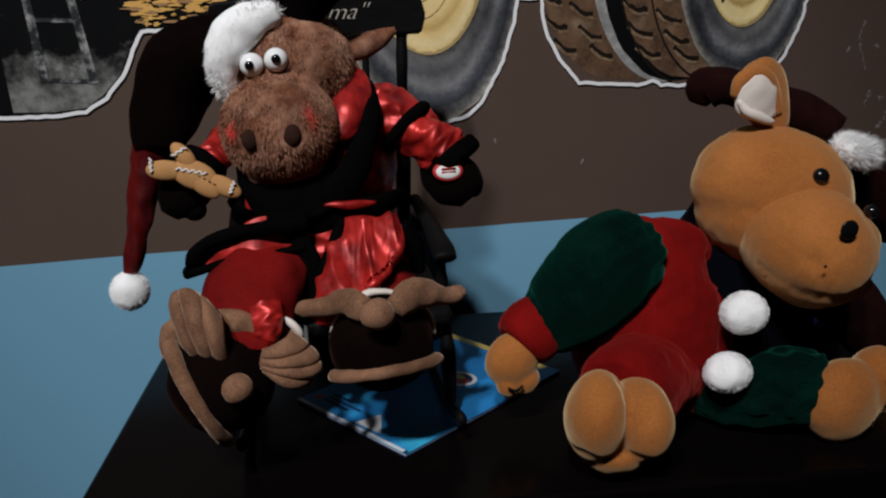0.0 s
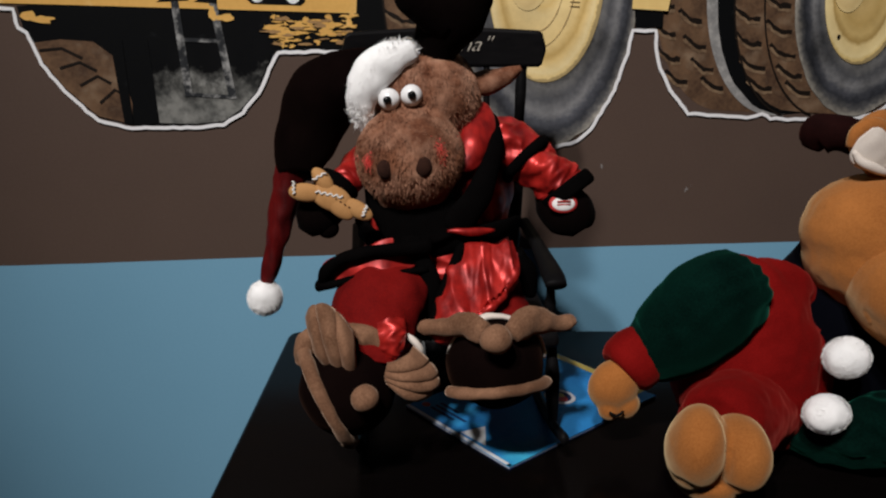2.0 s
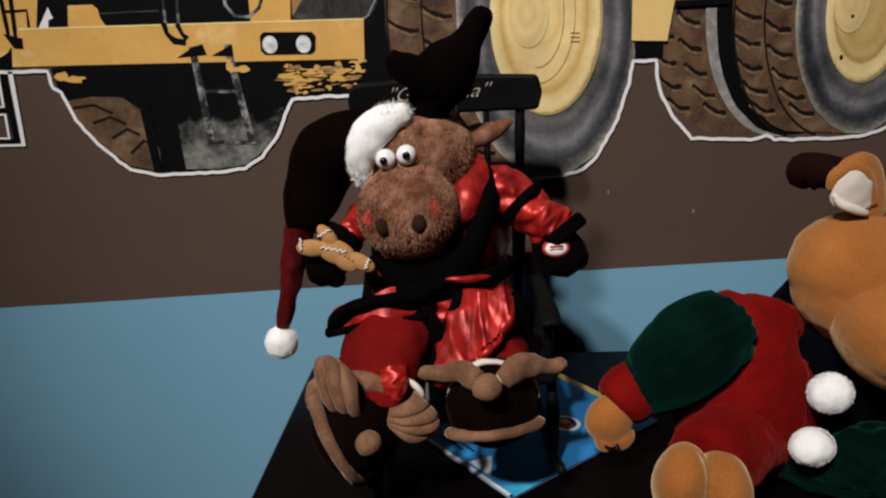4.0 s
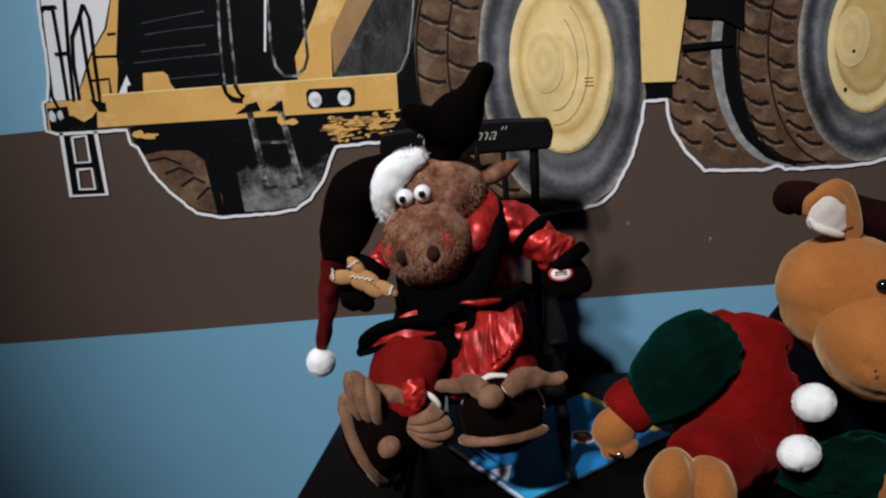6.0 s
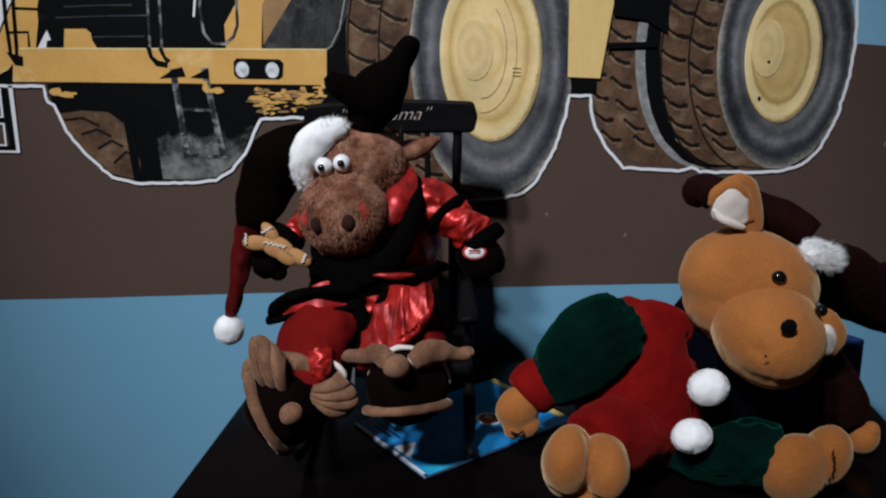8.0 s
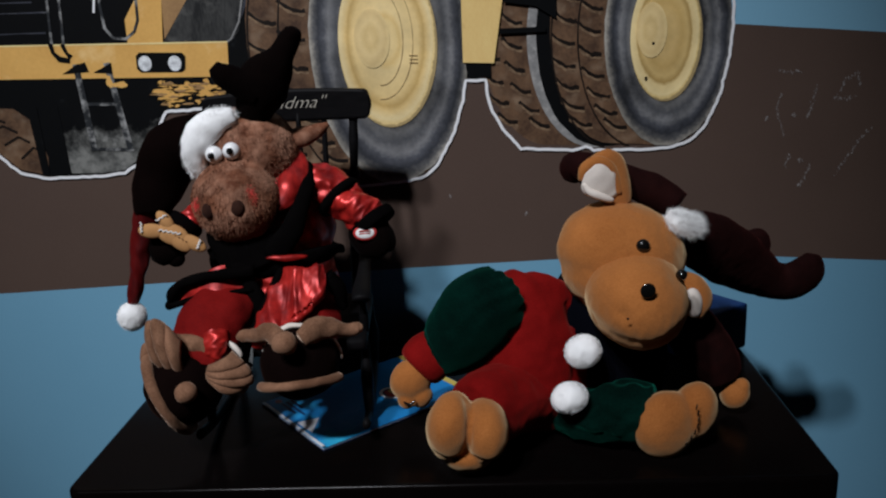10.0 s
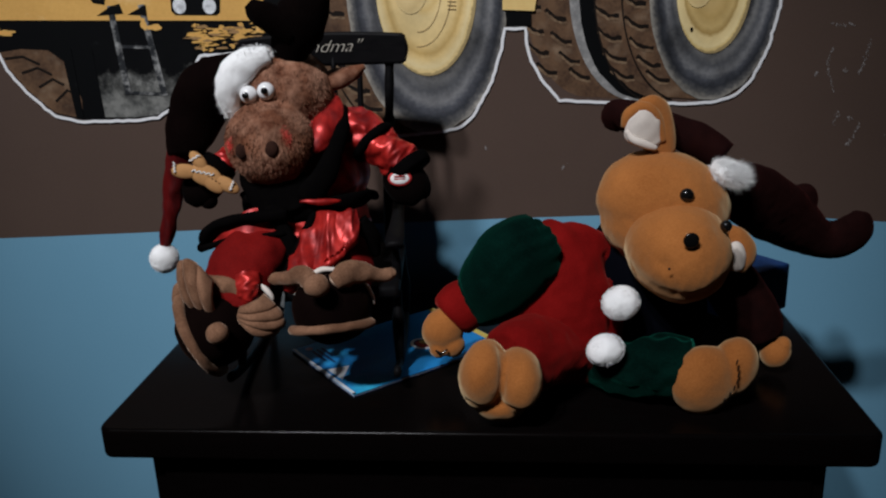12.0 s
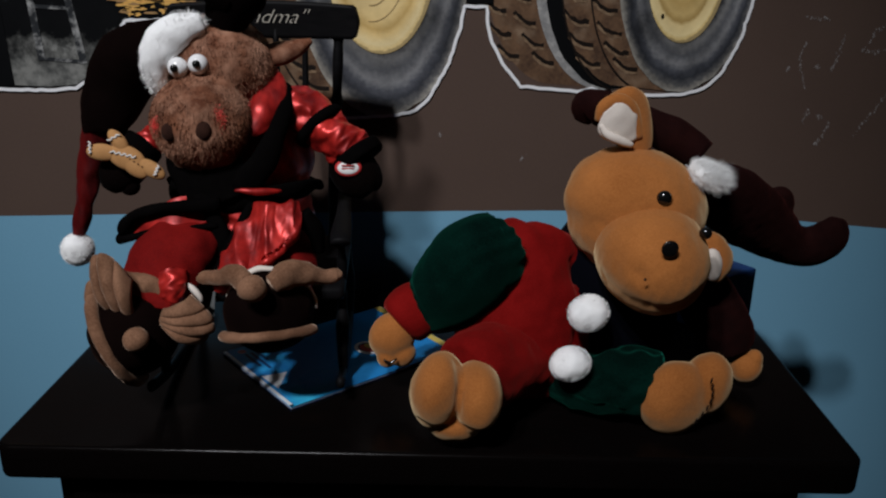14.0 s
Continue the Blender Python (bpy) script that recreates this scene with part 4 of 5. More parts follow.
for k, (w, c) in enumerate(((0.05, book_navy), (0.065, book_navy), (0.04, book_navy))):
    printed("title_bar", [(0.185 - w, 0.022 + 0.009 * k), (0.185, 0.022 + 0.009 * k), (0.185, 0.027 + 0.009 * k), (0.185 - w, 0.027 + 0.009 * k)], 0.0003, c)
printed("red_mark", oval(0.195, 0.024, 0.007, 0.006, 14), 0.0004, book_red)

# ---------------------------------------------------------------- small rocking chair
rock = thing("rocking_chair", (0.29, 1.47, TZ), "small black painted wooden rocking chair with lettered top rail", "rocking chair")
CX = 0.295
bm = bmesh.new()


def rail_pt(u, v):
    x = 0.152 + 0.292 * u
    dz = 0.012 * (abs(2 * u - 1) ** 3)
    z0, z1 = 1.214, 1.264 + 0.006 * math.sin(math.pi * u)
    e = max(0.0, abs(2 * u - 1) - 0.93) / 0.07
    zm, zh = (z0 + z1) / 2, (z1 - z0) / 2 * math.sqrt(max(0.02, 1 - e * e))
    return (x, 1.588 + 0.012 * math.cos(math.pi * (u - 0.5)) - 0.012, zm + (2 * v - 1) * zh)


sheet(bm, rail_pt, 60, 10, 0.016)
rail = part("top_rail", bm, black_paint, rock, "black top rail with cream script")
for x in (0.178, 0.412):
    bm = bmesh.new()
    turned(bm, ((0, 0.009), (0.1, 0.0085), (0.3, 0.0105), (0.5, 0.011), (0.62, 0.0085), (0.66, 0.011), (0.7, 0.0075), (0.85, 0.0085), (0.93, 0.0075), (0.96, 0.011), (1.0, 0.0095)), (CX + (x - CX) * 0.86, 1.545, 0.90), (x, 1.585, 1.232))
    part("back_post", bm, black_paint, rock)
for x in (0.225, 0.27, 0.315, 0.36):
    bm = bmesh.new()
    turned(bm, ((0, 0.0045), (0.3, 0.006), (0.6, 0.0055), (1.0, 0.0045)), (CX + (x - CX) * 0.9, 1.545, 0.90), (x, 1.585, 1.235), 10)
    part("spindle", bm, black_paint, rock)
bm = bmesh.new()
boxy(bm, (0.165, 1.32, 0.88), (0.425, 1.56, 0.902), 0.008)
part("seat", bm, black_paint, rock)
for x in (0.17, 0.42):
    bm = bmesh.new()
    loft(bm, [(x, 1.335, 0.962, 0.014, 0.007), (x, 1.36, 0.968, 0.015, 0.008), (x, 1.45, 0.975, 0.011, 0.007), (x - 0.004, 1.56, 0.985, 0.009, 0.007)], side=(0, 0, 1))
    part("armrest", bm, black_paint, rock)
    bm = bmesh.new()
    turned(bm, ((0, 0.006), (0.4, 0.008), (0.6, 0.006), (1, 0.006)), (x, 1.37, 0.895), (x, 1.365, 0.965), 10)
    part("arm_post", bm, black_paint, rock)
    for y, yy in ((1.35, 1.325), (1.53, 1.55)):
        bm = bmesh.new()
        turned(bm, ((0, 0.006), (0.35, 0.009), (0.6, 0.01), (0.8, 0.007), (1, 0.007)), (x, yy, 0.768), (x, y, 0.885), 10)
        part("leg", bm, black_paint, rock)
    bm = bmesh.new()
    loft(bm, [(x, 1.255 + 0.4 * k / 8, TZ + 0.008 + 0.032 * (k / 4 - 1) ** 2, 0.006, 0.008) for k in range(9)], n=26, seg=10, side=(0, 0, 1))
    part("rocker", bm, black_paint, rock)
# script on the rail
tc = bpy.data.curves.new("script", "FONT")
tc.body, tc.size, tc.shear, tc.extrude, tc.align_x, tc.align_y = '"Grandma"', 0.038, 0.45, 0.0004, "CENTER", "CENTER"
tc.offset = -0.0006
to = bpy.data.objects.new("script", tc)
scene.collection.objects.link(to)
bpy.context.view_layer.update()
me = bpy.data.meshes.new_from_object(to.evaluated_get(bpy.context.evaluated_depsgraph_get()))
bpy.data.objects.remove(to)
me.materials.clear()
me.materials.append(cream_ink)
bm = bmesh.new()
bm.from_mesh(me)
for v in bm.verts:
    x, z = 0.285 + v.co.x * 0.90, 1.246 + v.co.y * 0.78
    u = (x - 0.152) / 0.292
    v.co = Vector((x, 1.588 + 0.012 * math.cos(math.pi * (u - 0.5)) - 0.012 - 0.0092 - v.co.z, z))
part("lettering", bm, cream_ink, rail, "cream script lettering", False)

# ---------------------------------------------------------------- sitting plush moose
bm = bmesh.new()
MI_F, MI_T, MI_D, MI_W, MI_B, MI_N, MI_G = range(7)
mouth_c, mouth_r, mouth_t = (0.240, 1.372, 1.124), (0.066, 0.066, 0.061), turn(-8, 4, 0)
cran_c, cran_r, cran_t = (0.258, 1.428, 1.19), (0.074, 0.068, 0.068), turn(0, 12, 0)
blend(bm, lambda b: (ell(b, mouth_c, mouth_r, mouth_t), ell(b, cran_c, cran_r, cran_t), ell(b, (0.245, 1.385, 1.078), (0.055, 0.05, 0.035))), MI_F, 0.004, 4, 0.004)
NOSTRILS = (Vector((0.252, 1.311, 1.122)), Vector((0.209, 1.3165, 1.119)))


def bare(p, nrm):
    """Where the fur grows: the front of the head, but for the nostrils."""
    return nrm.y < 0.45 and all((p - c).length > 0.014 for c in NOSTRILS)


for c, r, rot, n in ((mouth_c, mouth_r, mouth_t, 5200), (cran_c, cran_r, cran_t, 4200)):
    strands(bm, on_ell(c, [k + 0.001 for k in r], rot, bare), round(1.3 * n), 0.0052, 0.0007, (0.0, -0.02, -2.4), MI_T, 0.3)
# ears, antler, eyes, nostrils
loft(bm, [(0.318, 1.43, 1.205, 0.012, 0.010), (0.338, 1.425, 1.206, 0.0165, 0.011), (0.36, 1.422, 1.213, 0.013, 0.009), (0.384, 1.42, 1.224, 0.004, 0.004)], 16, 16, MI_F, 0.0015, 60)
loft(bm, [(0.27, 1.41, 1.235, 0.024, 0.022), (0.279, 1.40, 1.262, 0.031, 0.024), (0.295, 1.385, 1.292, 0.041, 0.026), (0.316, 1.378, 1.318, 0.030, 0.024), (0.330, 1.377, 1.338, 0.0185, 0.018), (0.342, 1.377, 1.356, 0.0165, 0.016), (0.349, 1.377, 1.368, 0.013, 0.013), (0.351, 1.377, 1.373, 0.006, 0.006)], 30, 20, MI_D, 0.002, 50)
loft(bm, [(0.288, 1.385, 1.282, 0.026, 0.022), (0.262, 1.375, 1.298, 0.022, 0.019), (0.241, 1.366, 1.312, 0.018, 0.016), (0.230, 1.362, 1.324, 0.009, 0.008)], 18, 16, MI_D, 0.0015, 60)
for c in ((0.2155, 1.364, 1.1945), (0.2425, 1.361, 1.199)):
    ell(bm, c, (0.0132, 0.0125, 0.0132), None, MI_W, 26, 18)
ell(bm, (0.2135, 1.3520, 1.1945), (0.0052, 0.0036, 0.0052), None, MI_B, 18, 12)
ell(bm, (0.2425, 1.3490, 1.2005), (0.0052, 0.0036, 0.0052), None, MI_B, 18, 12)
for c, r in (((0.252, 1.311, 1.122), (0.0115, 0.007, 0.013)), ((0.209, 1.3165, 1.119), (0.010, 0.007, 0.012))):
    ell(bm, c, r, None, MI_N, 20, 14)
# Red glow beside the nostrils, put into the strands' colour and emission.
for c, r, n in (((0.268, 1.319, 1.136), 0.0062, 260), ((0.1925, 1.328, 1.127), 0.005, 110)):
    strands(bm, lambda: (Vector(c) + Vector((random.gauss(0, r * 0.75), 0.002 + random.gauss(0, 0.001), random.gauss(0, r * 0.9))), Vector((0, -1, 0))), n * 5, 0.0055, 0.0006, (0, -0.1, -0.3), MI_G, 0.4)
# trunk, arms and paws
ell(bm, (0.28, 1.46, 1.02), (0.085, 0.07, 0.12), None, MI_D)
loft(bm, [(0.43, 1.415, 1.07, 0.028, 0.024), (0.438, 1.395, 1.05, 0.034, 0.026), (0.45, 1.385, 1.034, 0.032, 0.024), (0.46, 1.38, 1.02, 0.014, 0.012)], 16, 18, MI_D, 0.002)
ell(bm, (0.467, 1.385, 1.04), (0.012, 0.014, 0.018), None, MI_D, 18, 12)
loft(bm, [(0.15, 1.40, 1.085, 0.024, 0.022), (0.132, 1.385, 1.062, 0.029, 0.024), (0.118, 1.375, 1.045, 0.027, 0.022), (0.107, 1.372, 1.03, 0.012, 0.012)], 16, 18, MI_D, 0.002)
ell(bm, (0.135, 1.372, 1.034), (0.014, 0.012, 0.013), None, MI_D, 18, 12)
solo("plush_moose", bm, [brown_fur, fur_tips, dark_fur, eye_white, shiny_black, nostril_fur, red_glow], (0.28, 1.46, 0.902), "shaggy brown plush moose seated on the rocking chair", "plush toy")

# badge on the paw
badge = thing("paw_badge", (0.432, 1.366, 1.061), "white oval push badge with red rim on the paw", "badge")
bm = bmesh.new()
rot = turn(-25, 0, 0)
ell(bm, (0.432, 1.3665, 1.0605), (0.0185, 0.004, 0.0125), rot, 0, 28, 12)
part("rim", bm, label_red, badge)
bm = bmesh.new()
ell(bm, (0.432, 1.3645, 1.0605), (0.0150, 0.0036, 0.0095), rot, 0, 28, 12)
face = part("face", bm, label_white, badge)
for k in (-1, 0, 1):
    bm = bmesh.new()
    boxy(bm, (0.4235, 1.3603, 1.0593 + 0.0042 * k), (0.4405, 1.3612, 1.0613 + 0.0042 * k))
    part("lettering_bar", bm, label_red, face)

# nightcap
cap = thing("nightcap", (0.18, 1.43, 1.12), "dark velvet nightcap with white cuff and red satin tail", "nightcap")
bm = bmesh.new()
loft(bm, [(0.222, 1.44, 1.215, 0.02, 0.034), (0.185, 1.44, 1.218, 0.032, 0.05), (0.142, 1.435, 1.198, 0.044, 0.05), (0.118, 1.428, 1.165, 0.042, 0.044), (0.104, 1.41, 1.122, 0.034, 0.034), (0.099, 1.40, 1.098, 0.026, 0.028)], 34, 26, 0, 0.005, 26, fold=0.03, folds=4)
part("crown", bm, cap_velvet, cap)
bm = bmesh.new()
loft(bm, [(0.095, 1.402, 1.115, 0.021, 0.018), (0.086, 1.40, 1.085, 0.019, 0.016), (0.076, 1.396, 1.05, 0.0165, 0.014), (0.066, 1.393, 1.01, 0.013, 0.011), (0.056, 1.39, 0.975, 0.010, 0.009), (0.051, 1.388, 0.956, 0.007, 0.007)], 30, 18, 0, 0.003, 45, fold=0.09, folds=4)
part("tail", bm, satin_dark, cap, "red satin tail")
bm = bmesh.new()
loft(bm, [(0.188, 1.390, 1.160, 0.009, 0.011), (0.182, 1.378, 1.190, 0.0185, 0.016), (0.193, 1.374, 1.220, 0.0245, 0.018), (0.216, 1.378, 1.240, 0.022, 0.017), (0.246, 1.386, 1.249, 0.013, 0.012)], 34, 20, 0, 0.003, 60)
cuff_line = spline([(0.188, 1.390, 1.160), (0.181, 1.378, 1.190), (0.190, 1.373, 1.222), (0.213, 1.378, 1.243), (0.243, 1.386, 1.250)], 200)


def cuff_where():
    k = random.randrange(200)
    p = Vector(cuff_line[k])
    q = Vector((random.gauss(0, 1), random.gauss(-0.3, 1), random.gauss(0, 1))).normalized()
    return p + q * (0.013 if 15 < k < 185 else 0.008), q


strands(bm, cuff_where, 6500, 0.0085, 0.0006, (0.1, -0.1, -0.2), 0, 0.5)
part("cuff", bm, white_fluff, cap, "white furry cuff")
bm = bmesh.new()
ell(bm, (0.048, 1.388, 0.938), (0.0225, 0.022, 0.0235), None, 0, 28, 18, 0.003, 70)
strands(bm, on_ell((0.048, 1.388, 0.938), (0.021, 0.021, 0.022)), 5000, 0.0036, 0.0005, (0, 0, 0), 0, 0.7)
part("pompom", bm, white_fluff, cap, "white fluffy pompom")

# gingerbread biscuit in the paw
GM = Matrix.Translation((0.143, 1.347, 1.079)) @ turn(78, 0, 0).to_4x4() @ turn(0, 0, -24).to_4x4()
bis = thing("gingerbread_biscuit", (0.143, 1.347, 1.06), "brown felt gingerbread man biscuit with white icing held to the mouth", "biscuit")


bm = bmesh.new()
for cx, cy, rx, ry, a in ((0.0, 0.0, 0.026, 0.016, 0), (0.034, -0.001, 0.021, 0.0105, -8), (-0.031, -0.006, 0.021, 0.0115, 18), (-0.018, 0.016, 0.018, 0.0095, 152), (0.012, -0.006, 0.022, 0.0115, -20)):
    ell(bm, GM @ Vector((cx, cy, 0)), (rx, ry, 0.0065), (GM.to_3x3() @ turn(0, 0, a)), 0, 24, 14)
part("body", bm, cookie_mat, bis)
for c, s, n in (((0.043, -0.006), (0.0, 0.014), 6), ((-0.043, -0.013), (-0.006, 0.014), 6), ((-0.028, 0.012), (0.01, 0.013), 5), ((-0.02, 0.0), (0.032, 0.006), 9)):
    bm = bmesh.new()
    pts = [(c[0] + s[0] * k / n + (0.0016 if k % 2 else -0.0016) * (abs(s[1]) > abs(s[0])), c[1] + s[1] * k / n + (0.0016 if k % 2 else -0.0016) * (abs(s[1]) <= abs(s[0]))) for k in range(n + 1)]
    loft(bm, [(*(GM @ Vector((x, y, 0.0068))), 0.0011, 0.0011) for x, y in pts], n=n * 3, seg=8)
    part("icing", bm, icing_mat, bis, "white zigzag icing")
for k in range(4):
    bm = bmesh.new()
    ell(bm, GM @ Vector((0.006 + 0.006 * k, 0.001 - 0.001 * k, 0.0067)), (0.0016, 0.0007, 0.0006), GM.to_3x3(), 0, 10, 6)
    part("stitch", bm, thread, bis)

# ---------------------------------------------------------------- dressing gown
gown = thing("dressing_gown", (0.28, 1.43, 0.93), "red crushed satin dressing gown with black velvet trim", "dressing gown")
bm = bmesh.new()
loft(bm, [(0.28, 1.46, 1.165, 0.05, 0.05), (0.285, 1.455, 1.13, 0.085, 0.07), (0.282, 1.445, 1.08, 0.096, 0.085), (0.278, 1.44, 1.03, 0.092, 0.088), (0.275, 1.435, 0.985, 0.10, 0.092), (0.275, 1.43, 0.955, 0.108, 0.095)], 70, 110, 0, 0.004, 30, fold=0.02, folds=9)
crumple(bm, 0.0060, 13, 1.0, (1.8, 1, 0.7))
part("bodice", bm, satin, gown)
bm = bmesh.new()
loft(bm, [(0.318, 1.445, 1.135, 0.03, 0.03), (0.355, 1.43, 1.132, 0.036, 0.036), (0.392, 1.415, 1.108, 0.035, 0.034), (0.423, 1.405, 1.086, 0.035, 0.033), (0.441, 1.40, 1.070, 0.033, 0.031)], 90, 90, 0, 0.005, 34, fold=0.035, folds=5)
crumple(bm, 0.0075, 15, 2.0, (0.8, 1, 1.6))
part("sleeve", bm, satin, gown)
bm = bmesh.new()
loft(bm, [(0.235, 1.46, 1.125, 0.026, 0.03), (0.195, 1.445, 1.11, 0.028, 0.028), (0.163, 1.42, 1.092, 0.026, 0.025), (0.146, 1.405, 1.08, 0.025, 0.024)], 60, 70, 0, 0.005, 34, fold=0.035, folds=5)
crumple(bm, 0.0070, 15, 3.0)
part("sleeve", bm, satin, gown)
for a, b, r in (((0.389, 1.417, 1.111), (0.393, 1.415, 1.107), 0.0395), ((0.440, 1.40, 1.073), (0.447, 1.396, 1.064), 0.0385), ((0.149, 1.406, 1.083), (0.141, 1.399, 1.074), 0.029)):
    bm = bmesh.new()
    d = (Vector(b) - Vector(a)).normalized() * 0.004
    loft(bm, [(*(Vector(a) - d), r * 0.93, r * 0.9), (*a, r, r * 0.97), (*b, r, r * 0.97), (*(Vector(b) + d), r * 0.93, r * 0.9)], 10, 26, 0, 0.001)
    part("cuff_trim", bm, black_trim, gown, "black velvet cuff trim")
# shawl collar: satin band with velvet edge
bm = bmesh.new()
loft(bm, [(0.322, 1.44, 1.178, 0.016, 0.008), (0.328, 1.405, 1.163, 0.022, 0.010), (0.323, 1.380, 1.140, 0.023, 0.010), (0.313, 1.366, 1.118, 0.016, 0.009), (0.305, 1.360, 1.104, 0.004, 0.005)], 40, 30, 0, 0.002, 40)
crumple(bm, 0.003, 22, 6.5)
part("lapel", bm, satin, gown)
bm = bmesh.new()
loft(bm, [(0.345, 1.42, 1.16, 0.009, 0.01), (0.346, 1.39, 1.14, 0.012, 0.01), (0.338, 1.365, 1.11, 0.013, 0.01), (0.318, 1.352, 1.07, 0.018, 0.01), (0.285, 1.346, 1.035, 0.022, 0.01)], 24, 16, 0, 0.002, 40)
part("lapel_trim", bm, black_trim, gown, "black velvet lapel edge")
bm = bmesh.new()
loft(bm, [(0.212, 1.40, 1.10, 0.03, 0.014), (0.226, 1.368, 1.075, 0.044, 0.014), (0.25, 1.352, 1.045, 0.050, 0.014), (0.262, 1.345, 1.018, 0.048, 0.014)], 22, 16, 0, 0.003, 40)
part("lapel_trim", bm, black_trim, gown, "black velvet lapel edge")
bm = bmesh.new()
loft(bm, [(0.283, 1.336, 1.037, 0.002, 0.003), (0.302, 1.334, 1.036, 0.0045, 0.004), (0.326, 1.340, 1.034, 0.0045, 0.004), (0.342, 1.348, 1.033, 0.002, 0.002)], 16, 12, 0, 0.001, 60)
part("bodice_fold", bm, satin, gown)
bm = bmesh.new()
loft(bm, [(0.278 + 0.100 * math.cos(t), 1.44 - 0.094 * math.sin(t), 1.018 + 0.006 * math.sin(2 * t), 0.015, 0.007) for t in [math.pi * k / 12 for k in range(-1, 14)]], 44, 14, 0, 0.002, 40, side=(0, 1, 0.1))
part("sash", bm, black_trim, gown, "black velvet sash")
bm = bmesh.new()
ell(bm, (0.245, 1.345, 1.018), (0.021, 0.014, 0.019), None, 0, 20, 14, 0.003, 60)
loft(bm, [(0.245, 1.34, 1.01, 0.010, 0.006), (0.258, 1.332, 0.985, 0.013, 0.006), (0.263, 1.325, 0.95, 0.012, 0.006), (0.268, 1.32, 0.915, 0.010, 0.005)], 18, 12, 0, 0.002)
part("knot", bm, black_trim, gown)


# skirts
def skirt_left(u, v):
    x = 0.128 + 0.135 * u
    y = 1.345 - 0.022 * math.sin(math.pi * u) + 0.02 * v
    z = 0.962 + 0.035 * u ** 0.6 + 0.042 * v * (0.6 + 0.4 * u)
    return (x, y + 0.004 * math.sin(9 * u + 3 * v), z + 0.003 * math.sin(14 * u))


bm = bmesh.new()
sheet(bm, skirt_left, 60, 24, 0.006)
part("skirt", bm, satin, gown)
bm = bmesh.new()
loft(bm, [(0.128, 1.35, 0.972, 0.009, 0.009), (0.134, 1.338, 0.988, 0.009, 0.009), (0.155, 1.333, 1.006, 0.008, 0.008), (0.185, 1.328, 1.014, 0.008, 0.008), (0.225, 1.327, 1.018, 0.009, 0.008), (0.262, 1.332, 1.018, 0.011, 0.009)], 26, 14, 0, 0.002)
loft(bm, [(0.122, 1.348, 0.967, 0.008, 0.008), (0.14, 1.335, 0.972, 0.005, 0.006), (0.17, 1.325, 0.983, 0.004, 0.005), (0.21, 1.322, 0.988, 0.004, 0.005), (0.258, 1.33, 0.99, 0.004, 0.005)], 26, 12, 0, 0.001)
part("skirt_trim", bm, black_trim, gown, "black velvet hem trim")


def skirt_right(u, v):
    x0, x1 = 0.252 + 0.050 * v, 0.320 + 0.047 * v + 0.022 * math.sin(math.pi * v)
    x = x0 + (x1 - x0) * u
    z = (0.922 + 0.034 * u * u) * (1 - v) + 1.016 * v
    y = 1.272 - 0.014 * math.sin(math.pi * u) + 0.075 * v + 0.007 * noise.noise(Vector((x * 40, z * 26, 3))) + 0.003 * noise.noise(Vector((x * 100, z * 60, 8)))
    return (x, y, z)


bm = bmesh.new()
sheet(bm, skirt_right, 70, 60, 0.006)
crumple(bm, 0.0075, 15, 4.0, (2.0, 1, 0.7))
part("skirt", bm, satin, gown)
bm = bmesh.new()
loft(bm, [(*Vector(skirt_right(0.0, v)), 0.007, 0.007) for v in (0, 0.2, 0.4, 0.6, 0.8, 1.0)], 26, 12, 0, 0.002)
part("skirt_trim", bm, black_trim, gown, "black velvet hem trim")
bm = bmesh.new()
loft(bm, [(0.368, 1.35, 1.0, 0.014, 0.014), (0.385, 1.35, 0.975, 0.012, 0.014), (0.39, 1.355, 0.945, 0.008, 0.012)], 14, 14, 0, 0.002)
part("skirt_trim", bm, black_trim, gown, "black velvet hem trim")

# trousers
# Satin piece added for the bright highlight at the trouser bottom.
bm = bmesh.new()
loft(bm, [(0.205, 1.268, 0.945, 0.024, 0.018), (0.209, 1.254, 0.931, 0.021, 0.017), (0.213, 1.248, 0.921, 0.014, 0.013), (0.215, 1.247, 0.911, 0.006, 0.007)], 40, 50, 0, 0.003, 30, fold=0.07, folds=5)
crumple(bm, 0.0020, 20, 5.0)
part("trouser_end", bm, satin, gown, "bright red satin end of trouser leg")
trousers = thing("pyjama_trousers", (0.27, 1.36, 0.902), "crimson pyjama trousers on the seated plush toy", "trousers")
for rows, seed in (([(0.235, 1.42, 0.96, 0.05, 0.045), (0.21, 1.36, 0.962, 0.058, 0.042), (0.195, 1.315, 0.95, 0.058, 0.042), (0.19, 1.28, 0.925, 0.048, 0.036), (0.192, 1.262, 0.895, 0.034, 0.03)], 6.0),
                   ([(0.32, 1.42, 0.955, 0.05, 0.042), (0.335, 1.36, 0.942, 0.05, 0.038), (0.345, 1.315, 0.925, 0.044, 0.034), (0.345, 1.282, 0.908, 0.036, 0.03)], 7.0)):
    bm = bmesh.new()
    loft(bm, rows, 50, 60, 0, 0.005, 26, side=(0, 0, 1), fold=0.02, folds=6)
    crumple(bm, 0.0025, 18, seed)
    part("trouser_leg", bm, trousers_red, trousers)


